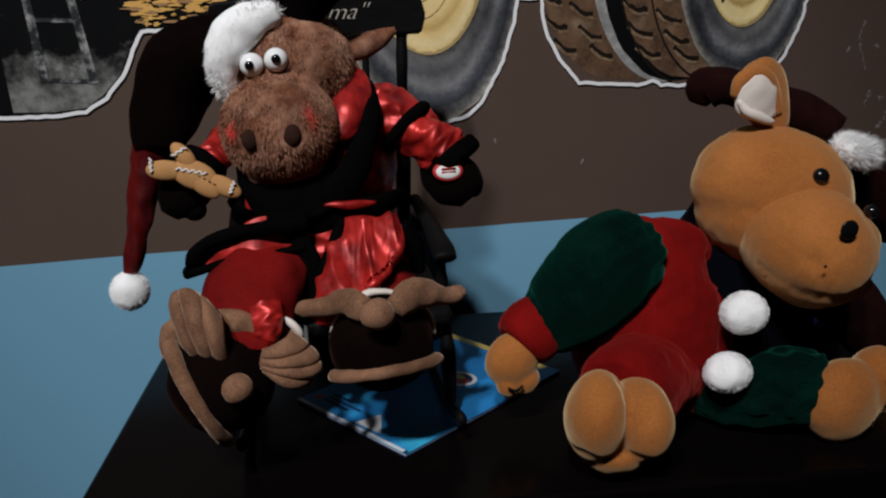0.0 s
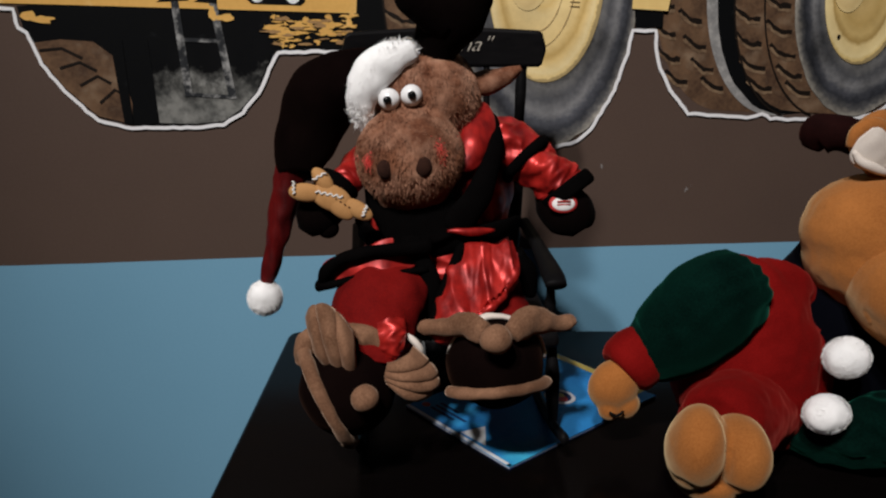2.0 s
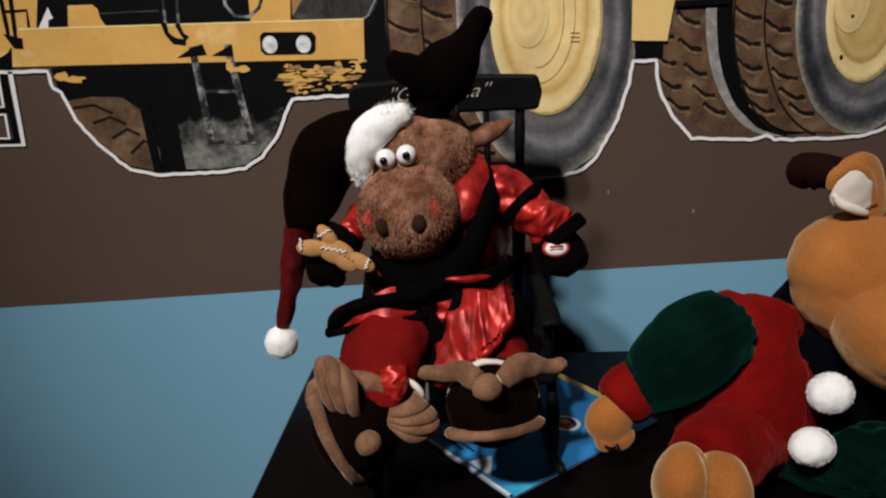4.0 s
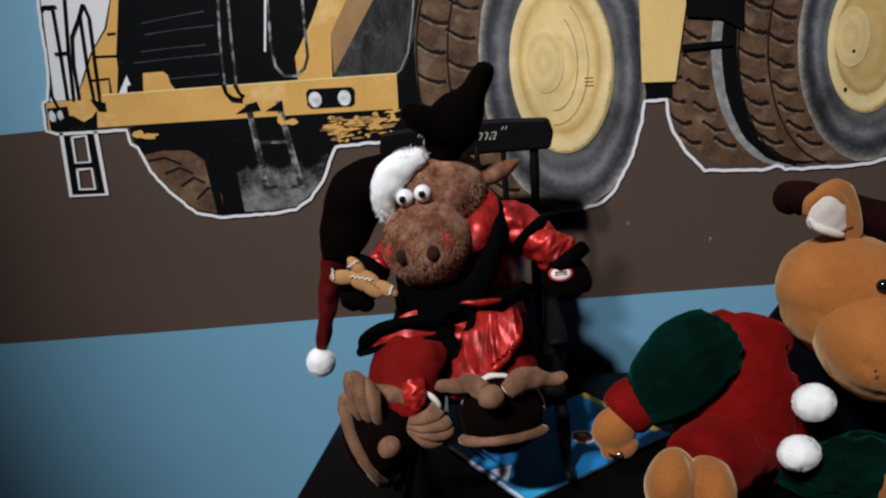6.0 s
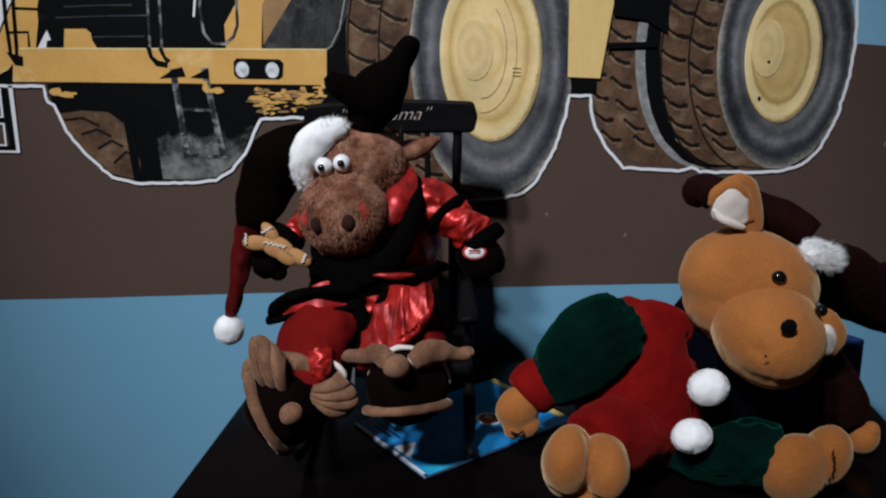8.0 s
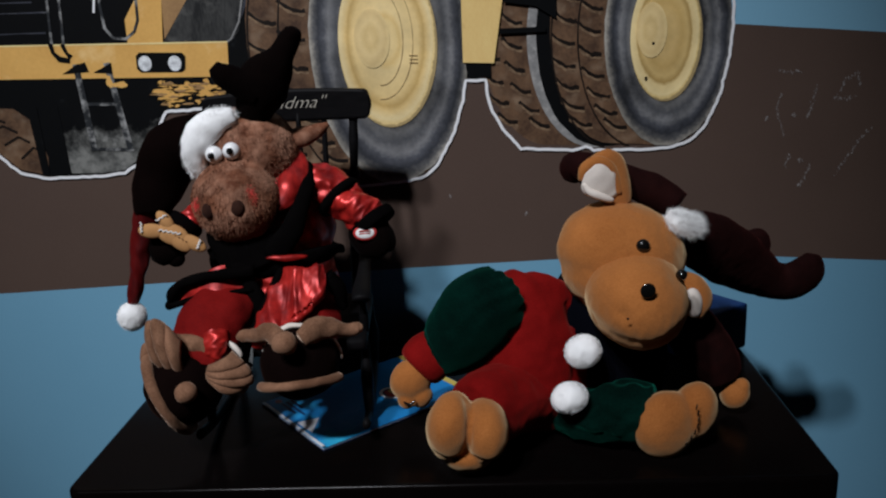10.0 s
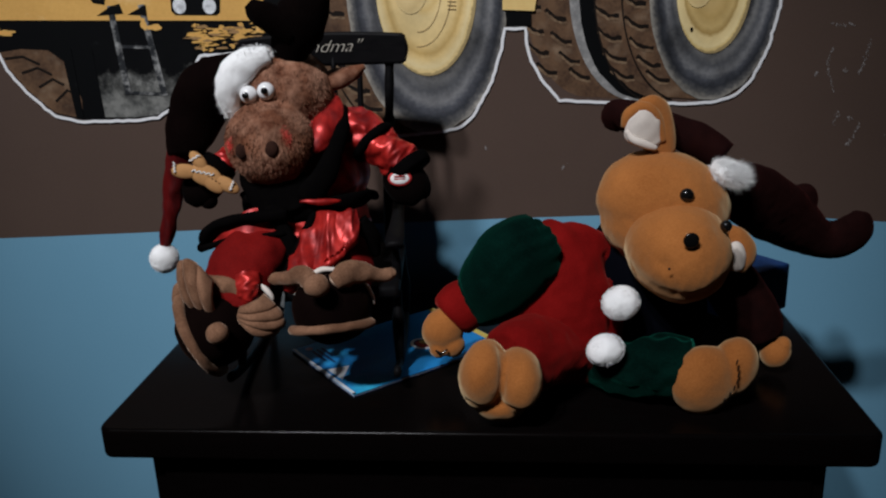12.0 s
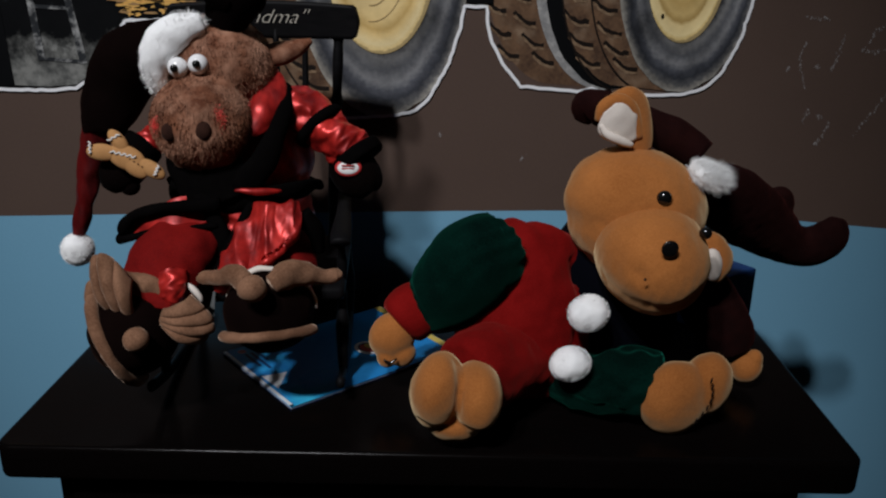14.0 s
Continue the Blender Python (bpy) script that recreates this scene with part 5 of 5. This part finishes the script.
# ---------------------------------------------------------------- moose slippers
def slipper(at, rot, label, band=-0.026, bow=0.008, span=92):
    """A plush slipper on its heel: body, mouth band, nose and a pair of antlers, drawn round the middle of its face."""
    M = Matrix.Translation(at) @ rot.to_4x4()
    g = thing("moose_slipper", (at[0], at[1] + 0.05, TZ), label, "slipper", "moose slippers")

    def q(x, y, z):
        return M @ Vector((x, y, z))
    R3 = M.to_3x3()
    bm = bmesh.new()
    ell(bm, q(0, 0.03, 0.0), (0.058, 0.062, 0.056), R3, 0, 32, 22, 0.003, 30)
    heel = Vector((at[0] + 0.004, at[1] + 0.09, at[2] - 0.012))
    loft(bm, [(*q(0, 0.04, 0.0), 0.055, 0.05), (*((q(0, 0.06, -0.01) + heel) / 2), 0.046, 0.042), (*heel, 0.038, 0.032), (*(heel + Vector((0, 0.024, -0.004))), 0.02, 0.016)], 20, 22, 0, 0.003, 30)
    body = part("body", bm, slip_brown, g, "dark chocolate plush upper")
    bm = bmesh.new()
    loft(bm, [(*q(0.062 * math.sin(t) * 1.0, 0.035 - 0.066 * math.cos(t), band + bow * math.cos(t)), 0.0085, 0.007) for t in [radians(a) for a in range(-span, span + 1, 8)]], 36, 14, 0, 0.0012, 60, side=(0, 0, 1))
    part("mouth_band", bm, slip_tan, g, "fawn mouth band")
    return g, q, body


def fan(bm, root, tip, pleats, depth, thick=0.004):
    """A pleated antler of folded cloth, from a root line to a scalloped tip line."""
    A, B = spline(root, 41), spline(tip, 41)

    def at(u, v):
        k = min(40, round(u * 40))
        a, b = Vector(A[k]), Vector(B[k])
        w = abs(math.sin(pleats * math.pi * u)) ** 0.55
        end = v + 0.07 * (w - 0.5) * v * v
        p = a + (b - a) * end
        p.y += -0.010 * math.sin(math.pi * min(1, v)) - depth * w * (0.25 + 0.75 * math.sin(math.pi * (0.12 + 0.78 * v))) + 0.006 * max(0, v - 0.85) / 0.15
        return p
    sheet(bm, at, 41, 18, thick)
    lumps(bm.verts, 0.0012, 60, root[0][0])


# the tilted slipper
g, q, body = slipper((0.158, 1.226, 0.872), turn(-6, 66, -4), "dark brown moose slipper tilted sideways, with fawn antlers")
bm = bmesh.new()
ell(bm, (0.180, 1.186, 0.891), (0.0155, 0.015, 0.015), None, 0, 24, 16, 0.0012, 60)
part("nose", bm, slip_tan, g, "round fawn nose")
bm = bmesh.new()
fan(bm, [(0.132, 1.236, 0.911), (0.150, 1.228, 0.907), (0.170, 1.224, 0.905)], [(0.115, 1.246, 0.962), (0.127, 1.240, 0.980), (0.148, 1.234, 0.975), (0.168, 1.230, 0.950)], 3, 0.010, 0.004)
part("antler", bm, slip_tan, g, "fawn pleated antler")
bm = bmesh.new()
fan(bm, [(0.206, 1.224, 0.914), (0.202, 1.220, 0.902), (0.206, 1.220, 0.892)], [(0.236, 1.240, 0.924), (0.258, 1.232, 0.902), (0.262, 1.226, 0.882), (0.240, 1.222, 0.866)], 4, 0.009, 0.004)
part("antler", bm, slip_tan, g, "fawn pleated antler")
bm = bmesh.new()
loft(bm, [(0.108, 1.262, 0.90, 0.010, 0.010), (0.112, 1.262, 0.926, 0.012, 0.010), (0.140, 1.262, 0.938, 0.012, 0.010), (0.180, 1.255, 0.936, 0.012, 0.010), (0.206, 1.252, 0.922, 0.010, 0.010)], 40, 18, 0, 0.004, 60)
part("collar", bm, slip_tan, g, "fawn fleece ankle collar")
bm = bmesh.new()
loft(bm, [(0.226, 1.262, 0.935, 0.002, 0.003), (0.235, 1.258, 0.930, 0.004, 0.004), (0.243, 1.254, 0.920, 0.004, 0.004), (0.246, 1.254, 0.912, 0.002, 0.003)], 18, 12, 0, 0.002, 60)
part("lining", bm, pale_plush, g, "cream fleece lining")

# the upright slipper
g, q, body = slipper((0.333, 1.222, 0.902), turn(-4, -3, 4), "dark brown moose slipper upright, with fawn antlers", -0.030, 0.016, 66)
bm = bmesh.new()
ell(bm, (0.3235, 1.182, 0.957), (0.0175, 0.0165, 0.0165), None, 0, 24, 16, 0.0015, 60)
part("nose", bm, slip_tan, g, "round fawn nose")
for pts in ([(0.315, 1.205, 0.954, 0.012, 0.011), (0.298, 1.225, 0.957, 0.017, 0.012), (0.278, 1.24, 0.949, 0.012, 0.010), (0.258, 1.255, 0.944, 0.0095, 0.009), (0.246, 1.26, 0.942, 0.008, 0.008), (0.242, 1.262, 0.941, 0.003, 0.003)],
            [(0.343, 1.205, 0.953, 0.012, 0.011), (0.362, 1.22, 0.960, 0.019, 0.012), (0.384, 1.235, 0.954, 0.015, 0.011), (0.404, 1.245, 0.947, 0.0095, 0.009), (0.42, 1.25, 0.947, 0.009, 0.009), (0.427, 1.25, 0.948, 0.004, 0.004)]):
    bm = bmesh.new()
    loft(bm, pts, 26, 18, 0, 0.002, 70, fold=0.05, folds=3)
    part("antler", bm, slip_tan, g, "fawn padded antler")
bm = bmesh.new()
loft(bm, [(0.276, 1.258, 0.893, 0.002, 0.004), (0.282, 1.254, 0.922, 0.003, 0.004), (0.300, 1.250, 0.948, 0.003, 0.005), (0.330, 1.247, 0.958, 0.004, 0.005), (0.362, 1.248, 0.950, 0.003, 0.005), (0.385, 1.254, 0.926, 0.003, 0.004), (0.391, 1.258, 0.900, 0.002, 0.004)], 36, 14, 0, 0.002, 60)
part("collar", bm, pale_plush, g, "cream fleece ankle collar")

bm = bmesh.new()
sheet(bm, lambda u, v: (0.226 + 0.026 * u, 1.312 - 0.02 * v + 0.003 * math.sin(4 * u), 0.914 - 0.012 * u - 0.028 * v), 10, 10, 0.0012)
solo("cloth_label", bm, grey_cloth, (0.24, 1.31, 0.87), "small grey cloth label hanging below the chair seat", "label")

# ---------------------------------------------------------------- reclining plush moose
suit = thing("plush_suit", (0.70, 1.33, TZ), "red and green velour suit with white pompoms on plush toy", "toy clothes")
bm = bmesh.new()
blend(bm, lambda b: loft(b, [(0.718, 1.34, 0.977, 0.036, 0.03), (0.71, 1.335, 0.961, 0.056, 0.05), (0.686, 1.33, 0.93, 0.082, 0.08), (0.678, 1.33, 0.87, 0.102, 0.10), (0.69, 1.335, 0.815, 0.104, 0.10), (0.70, 1.34, 0.765, 0.085, 0.085), (0.70, 1.34, 0.752, 0.05, 0.05)], 34, 36), 0, 0.0045, 5, 0.003)
crease(bm, [(0.655, 1.23, 0.935), (0.625, 1.23, 0.90), (0.600, 1.23, 0.865), (0.60, 1.24, 0.84)], 0.007, 0.006)
crease(bm, [(0.735, 1.24, 0.95), (0.745, 1.235, 0.90), (0.735, 1.235, 0.85), (0.72, 1.24, 0.80)], 0.006, 0.006)
part("bodice", bm, red_plush, suit, "red velour front")
bm = bmesh.new()
blend(bm, lambda b: loft(b, [(0.68, 1.28, 0.81, 0.05, 0.05), (0.645, 1.25, 0.822, 0.053, 0.053), (0.61, 1.215, 0.830, 0.055, 0.055), (0.588, 1.192, 0.832, 0.053, 0.051), (0.578, 1.182, 0.832, 0.046, 0.044)], 40, 48, side=(0, 0, 1), fold=0.012, folds=9), 0, 0.0035, 4, 0.003)
part("trouser_leg", bm, red_plush, suit, "red velour trouser leg")
bm = bmesh.new()
loft(bm, [(0.80, 1.36, 1.0, 0.05, 0.05), (0.80, 1.355, 0.94, 0.085, 0.085), (0.80, 1.35, 0.87, 0.10, 0.097), (0.80, 1.35, 0.81, 0.10, 0.097), (0.79, 1.35, 0.765, 0.08, 0.08), (0.79, 1.35, 0.752, 0.05, 0.05)], 30, 36, 0, 0.004, 18)
part("side_panel", bm, navy_plush, suit, "near-black velvet side")
# puffed sleeve, pleated into the shoulder seam
bm = bmesh.new()
SLEEVE = [(0.640, 1.286, 0.968, 0.046, 0.036), (0.632, 1.280, 0.966, 0.054, 0.043), (0.618, 1.278, 0.962, 0.061, 0.050), (0.600, 1.285, 0.946, 0.065, 0.054), (0.577, 1.297, 0.913, 0.062, 0.053), (0.55, 1.308, 0.886, 0.052, 0.045), (0.525, 1.312, 0.87, 0.037, 0.034)]
vs = loft(bm, SLEEVE, 70, 120)
for k, v in enumerate(vs):
    row, an = k // 120, 2 * math.pi * (k % 120) / 120
    mid = Vector(spline(SLEEVE, 70)[row][:3]) if k % 120 == 0 else mid
    fade = math.exp(-row / 16) + 0.35 * math.exp(-(69 - row) / 10)
    v.co += (v.co - mid) * (0.055 * fade * math.cos(13 * an + 1.5 * math.sin(3 * an)) - 0.03 * fade)
crumple(bm, 0.0018, 16, 8.0)
part("sleeve", bm, green_plush, suit, "dark green velvet puffed sleeve")
bm = bmesh.new()
blend(bm, lambda b: loft(b, [(0.538, 1.314, 0.882, 0.036, 0.034), (0.522, 1.308, 0.872, 0.041, 0.038), (0.506, 1.303, 0.862, 0.039, 0.036), (0.498, 1.30, 0.856, 0.03, 0.03)], 16, 24), 0, 0.0035, 2)
part("cuff", bm, red_plush, suit, "red velour cuff")
bm = bmesh.new()
blend(bm, lambda b: loft(b, [(0.705, 1.30, 0.78, 0.03, 0.026), (0.75, 1.25, 0.788, 0.042, 0.036), (0.80, 1.225, 0.801, 0.050, 0.043), (0.845, 1.21, 0.802, 0.043, 0.043)], 60, 72, side=(0, 0, 1), fold=0.05, folds=9), 0, 0.0028, 2, 0.001)
crumple(bm, 0.0030, 22, 9.0, (0.6, 1, 1.6))
part("trouser_leg", bm, green_plush, suit, "dark green velvet trouser leg")
for c, r in (((0.742, 1.217, 0.904), (0.0265, 0.025, 0.0235)), ((0.720, 1.205, 0.838), (0.0265, 0.025, 0.0215))):
    bm = bmesh.new()
    blend(bm, lambda b: ell(b, c, r, turn(0, -15, 0), 0, 28, 18, 0.002, 50), 0, 0.002, 2, 0.0025)
    strands(bm, on_ell(c, r, turn(0, -15, 0)), 2500, 0.0022, 0.0005, (0, 0, 0), 0, 0.6)
    part("pompom", bm, white_fluff, suit, "white fleece pompom")

bm = bmesh.new()
T_, M_, K_, P_, F_ = range(5)
blend(bm, lambda b: (ell(b, (0.4905, 1.297, 0.840), (0.031, 0.028, 0.036), turn(0, 35, 0)), ell(b, (0.504, 1.29, 0.815), (0.019, 0.018, 0.018)), ell(b, (0.482, 1.285, 0.812), (0.014, 0.014, 0.014))), T_, 0.003, 3)
loft(bm, [(0.478, 1.268, 0.817, 0.0015, 0.0015), (0.487, 1.266, 0.813, 0.002, 0.002), (0.496, 1.268, 0.818, 0.0015, 0.0015)], 8, 8, K_)
# two-toed foot
blend(bm, lambda b: (ell(b, (0.545, 1.155, 0.832), (0.0335, 0.046, 0.048), turn(0, 10, -12)), ell(b, (0.592, 1.153, 0.823), (0.0325, 0.046, 0.044), turn(0, 8, 6)), ell(b, (0.568, 1.17, 0.788), (0.040, 0.043, 0.030))), T_, 0.003, 3, 0.0015)
# the other foot with a seam
blend(bm, lambda b: (ell(b, (0.855, 1.185, 0.797), (0.047, 0.034, 0.051), turn(0, 28, 8)), ell(b, (0.898, 1.194, 0.811), (0.032, 0.032, 0.044), turn(0, 22, 14))), T_, 0.003, 4, 0.0015)
for k in range(7):
    u = k / 6
    p = Vector((0.889, 1.156, 0.836)) + Vector((0.006 * math.sin(3 * u) - 0.014 * u * u, 0.0, -0.058 * u))
    ell(bm, p, (0.0010, 0.0022, 0.0046), turn(0, 12, 0), K_, 8, 6)
# far arm
blend(bm, lambda b: loft(b, [(0.90, 1.37, 0.93, 0.03, 0.03), (0.94, 1.345, 0.88, 0.042, 0.04), (0.972, 1.32, 0.83, 0.040, 0.038), (0.985, 1.31, 0.80, 0.03, 0.03)], 20, 24), M_, 0.004, 3, 0.002)
blend(bm, lambda b: (ell(b, (1.0, 1.297, 0.782), (0.021, 0.026, 0.025), turn(0, 40, 0)), ell(b, (1.008, 1.29, 0.797), (0.012, 0.014, 0.014))), T_, 0.003, 3)
# head: skull, cheeks, muzzle and chin
blend(bm, lambda b: (ell(b, (0.818, 1.305, 1.022), (0.098, 0.085, 0.078), turn(0, 18, 0)), ell(b, (0.804, 1.302, 0.995), (0.080, 0.080, 0.066), turn(0, 30, 0))), T_, 0.0035, 6, 0.002)
blend(bm, lambda b: (ell(b, (0.823, 1.237, 0.975), (0.074, 0.090, 0.067), turn(14, 24, 0)), ell(b, (0.824, 1.246, 0.930), (0.046, 0.056, 0.028), turn(10, 14, 0)), ell(b, (0.858, 1.244, 0.950), (0.030, 0.052, 0.032), turn(10, 0, 0))), T_, 0.003, 5, 0.0015)
crease(bm, [(0.750, 1.18, 0.958), (0.774, 1.17, 0.943), (0.803, 1.17, 0.932), (0.838, 1.17, 0.934), (0.868, 1.18, 0.95)], 0.0026, 0.008)
crease(bm, [(0.786, 1.15, 0.978), (0.793, 1.15, 0.962), (0.800, 1.16, 0.944), (0.803, 1.17, 0.934)], 0.0018, 0.006)
crease(bm, [(0.786, 1.15, 0.979), (0.787, 1.15, 0.977), (0.788, 1.15, 0.975)], 0.0022, 0.009)
crease(bm, [(0.566, 1.11, 0.885), (0.569, 1.11, 0.855), (0.567, 1.11, 0.82), (0.563, 1.12, 0.800)], 0.003, 0.004)
crease(bm, [(0.520, 1.13, 0.805), (0.545, 1.12, 0.795), (0.572, 1.12, 0.798), (0.612, 1.13, 0.785)], 0.003, 0.005)
ell(bm, (0.830, 1.2295, 1.053), (0.0100, 0.008, 0.0100), None, K_, 20, 14)
ell(bm, (0.8165, 1.1535, 1.0125), (0.0105, 0.0028, 0.0105), None, K_, 20, 14)
ell(bm, (0.877, 1.202, 1.016), (0.008, 0.008, 0.008), None, K_, 18, 12)
ell(bm, (0.788, 1.1465, 0.977), (0.0018, 0.0015, 0.0018), None, K_, 10, 8)
# ears
loft(bm, [(0.818, 1.305, 1.095, 0.016, 0.012), (0.808, 1.305, 1.118, 0.026, 0.014), (0.793, 1.304, 1.145, 0.034, 0.014), (0.782, 1.302, 1.164, 0.028, 0.012), (0.776, 1.30, 1.172, 0.010, 0.006)], 20, 22, T_, 0.0015, 50)
loft(bm, [(0.803, 1.296, 1.112, 0.010, 0.006), (0.785, 1.291, 1.132, 0.026, 0.007), (0.776, 1.289, 1.147, 0.026, 0.006), (0.768, 1.288, 1.157, 0.012, 0.004)], 16, 18, P_, 0.002, 60, fold=0.06, folds=3)
loft(bm, [(0.900, 1.285, 0.985, 0.012, 0.012), (0.918, 1.278, 0.972, 0.020, 0.016), (0.924, 1.272, 0.952, 0.024, 0.016), (0.918, 1.268, 0.928, 0.015, 0.012)], 16, 18, T_, 0.0015, 50)
ell(bm, (0.9145, 1.2575, 0.953), (0.0135, 0.009, 0.0235), turn(0, -8, 0), P_, 20, 14, 0.001, 60)
loft(bm, [(0.757, 1.295, 1.138, 0.006, 0.006), (0.761, 1.293, 1.155, 0.009, 0.007), (0.776, 1.292, 1.164, 0.010, 0.007), (0.793, 1.293, 1.158, 0.010, 0.007), (0.803, 1.295, 1.14, 0.010, 0.007), (0.810, 1.297, 1.115, 0.009, 0.007)], 24, 12, T_, 0.001, 50)
loft(bm, [(0.757, 1.288, 1.135, 0.003, 0.003), (0.768, 1.284, 1.122, 0.006, 0.005), (0.786, 1.283, 1.114, 0.006, 0.005), (0.800, 1.286, 1.108, 0.004, 0.004)], 16, 12, P_, 0.001, 60)
# antlers and tuft
loft(bm, [(0.757, 1.385, 1.122, 0.012, 0.012), (0.764, 1.38, 1.140, 0.027, 0.022), (0.79, 1.365, 1.142, 0.022, 0.02), (0.84, 1.352, 1.122, 0.024, 0.02), (0.88, 1.34, 1.104, 0.026, 0.022), (0.91, 1.325, 1.085, 0.022, 0.02)], 28, 20, M_, 0.002, 40)
blend(bm, lambda b: (loft(b, [(0.9, 1.31, 1.04, 0.029, 0.025), (0.947, 1.333, 1.028, 0.046, 0.027), (1.006, 1.368, 0.990, 0.050, 0.028), (1.058, 1.398, 0.954, 0.043, 0.027), (1.098, 1.414, 0.929, 0.033, 0.026), (1.129, 1.412, 0.924, 0.032, 0.025), (1.150, 1.406, 0.938, 0.031, 0.024), (1.158, 1.402, 0.957, 0.025, 0.019), (1.160, 1.402, 0.972, 0.011, 0.010)], 40, 24),
                     ell(b, (1.063, 1.402, 0.992), (0.024, 0.022, 0.030), turn(0, 20, 0)), ell(b, (0.995, 1.359, 1.022), (0.027, 0.022, 0.030))), M_, 0.003, 3, 0.002)
fur_c, fur_r = (0.896, 1.274, 1.072), (0.021, 0.017, 0.015)
ell(bm, fur_c, fur_r, turn(0, 30, 0), F_, 24, 16, 0.004, 70)
strands(bm, on_ell(fur_c, fur_r, turn(0, 30, 0)), 3600, 0.0095, 0.00045, (0.9, -0.1, 0.1), F_, 0.4)
strands(bm, on_ell((0.908, 1.272, 1.068), (0.013, 0.011, 0.012)), 1400, 0.018, 0.00045, (1.4, -0.1, -0.1), F_, 0.45)
solo("reclining_plush_moose", bm, [tan_plush, maroon_plush, shiny_black, pale_plush, white_fluff], (0.74, 1.33, TZ),
     "tan velour plush moose with maroon antlers slumped on the chest", "plush toy")

# blue box behind it
bm = bmesh.new()
boxy(bm, (-0.135, 0.0, 0.0), (0.0, 0.12, 0.088), 0.005, m=pose(1.121, 1.55, TZ, 0, 0, 32))
solo("blue_box", bm, box_blue, (1.06, 1.57, TZ), "dark blue cloth-covered box behind the reclining plush toy", "box", False)

# spotlights under the ceiling
for at in SPOTS:
    d = (AIM - Vector(at)).normalized()
    back, mouth = Vector(at) - d * 0.42, Vector(at) - d * 0.2
    spot = thing("ceiling_spotlight", (back.x, back.y, H), "black metal ceiling spotlight aimed at the plush toys", "spotlight", "ceiling spotlights")
    bm = bmesh.new()
    turned(bm, ((0, 0.03), (0.15, 0.06), (0.6, 0.075), (0.92, 0.08), (1.0, 0.078)), back, mouth, 24)
    part("housing", bm, black_paint, spot)
    bm = bmesh.new()
    turned(bm, ((0, 0.012), (1.0, 0.012)), (back.x, back.y, back.z), (back.x, back.y, H - 0.03), 12)
    part("rod", bm, black_paint, spot)
    bm = bmesh.new()
    turned(bm, ((0, 0.05), (1.0, 0.055)), (back.x, back.y, H - 0.03), (back.x, back.y, H - 0.001), 24)
    part("base", bm, black_paint, spot)
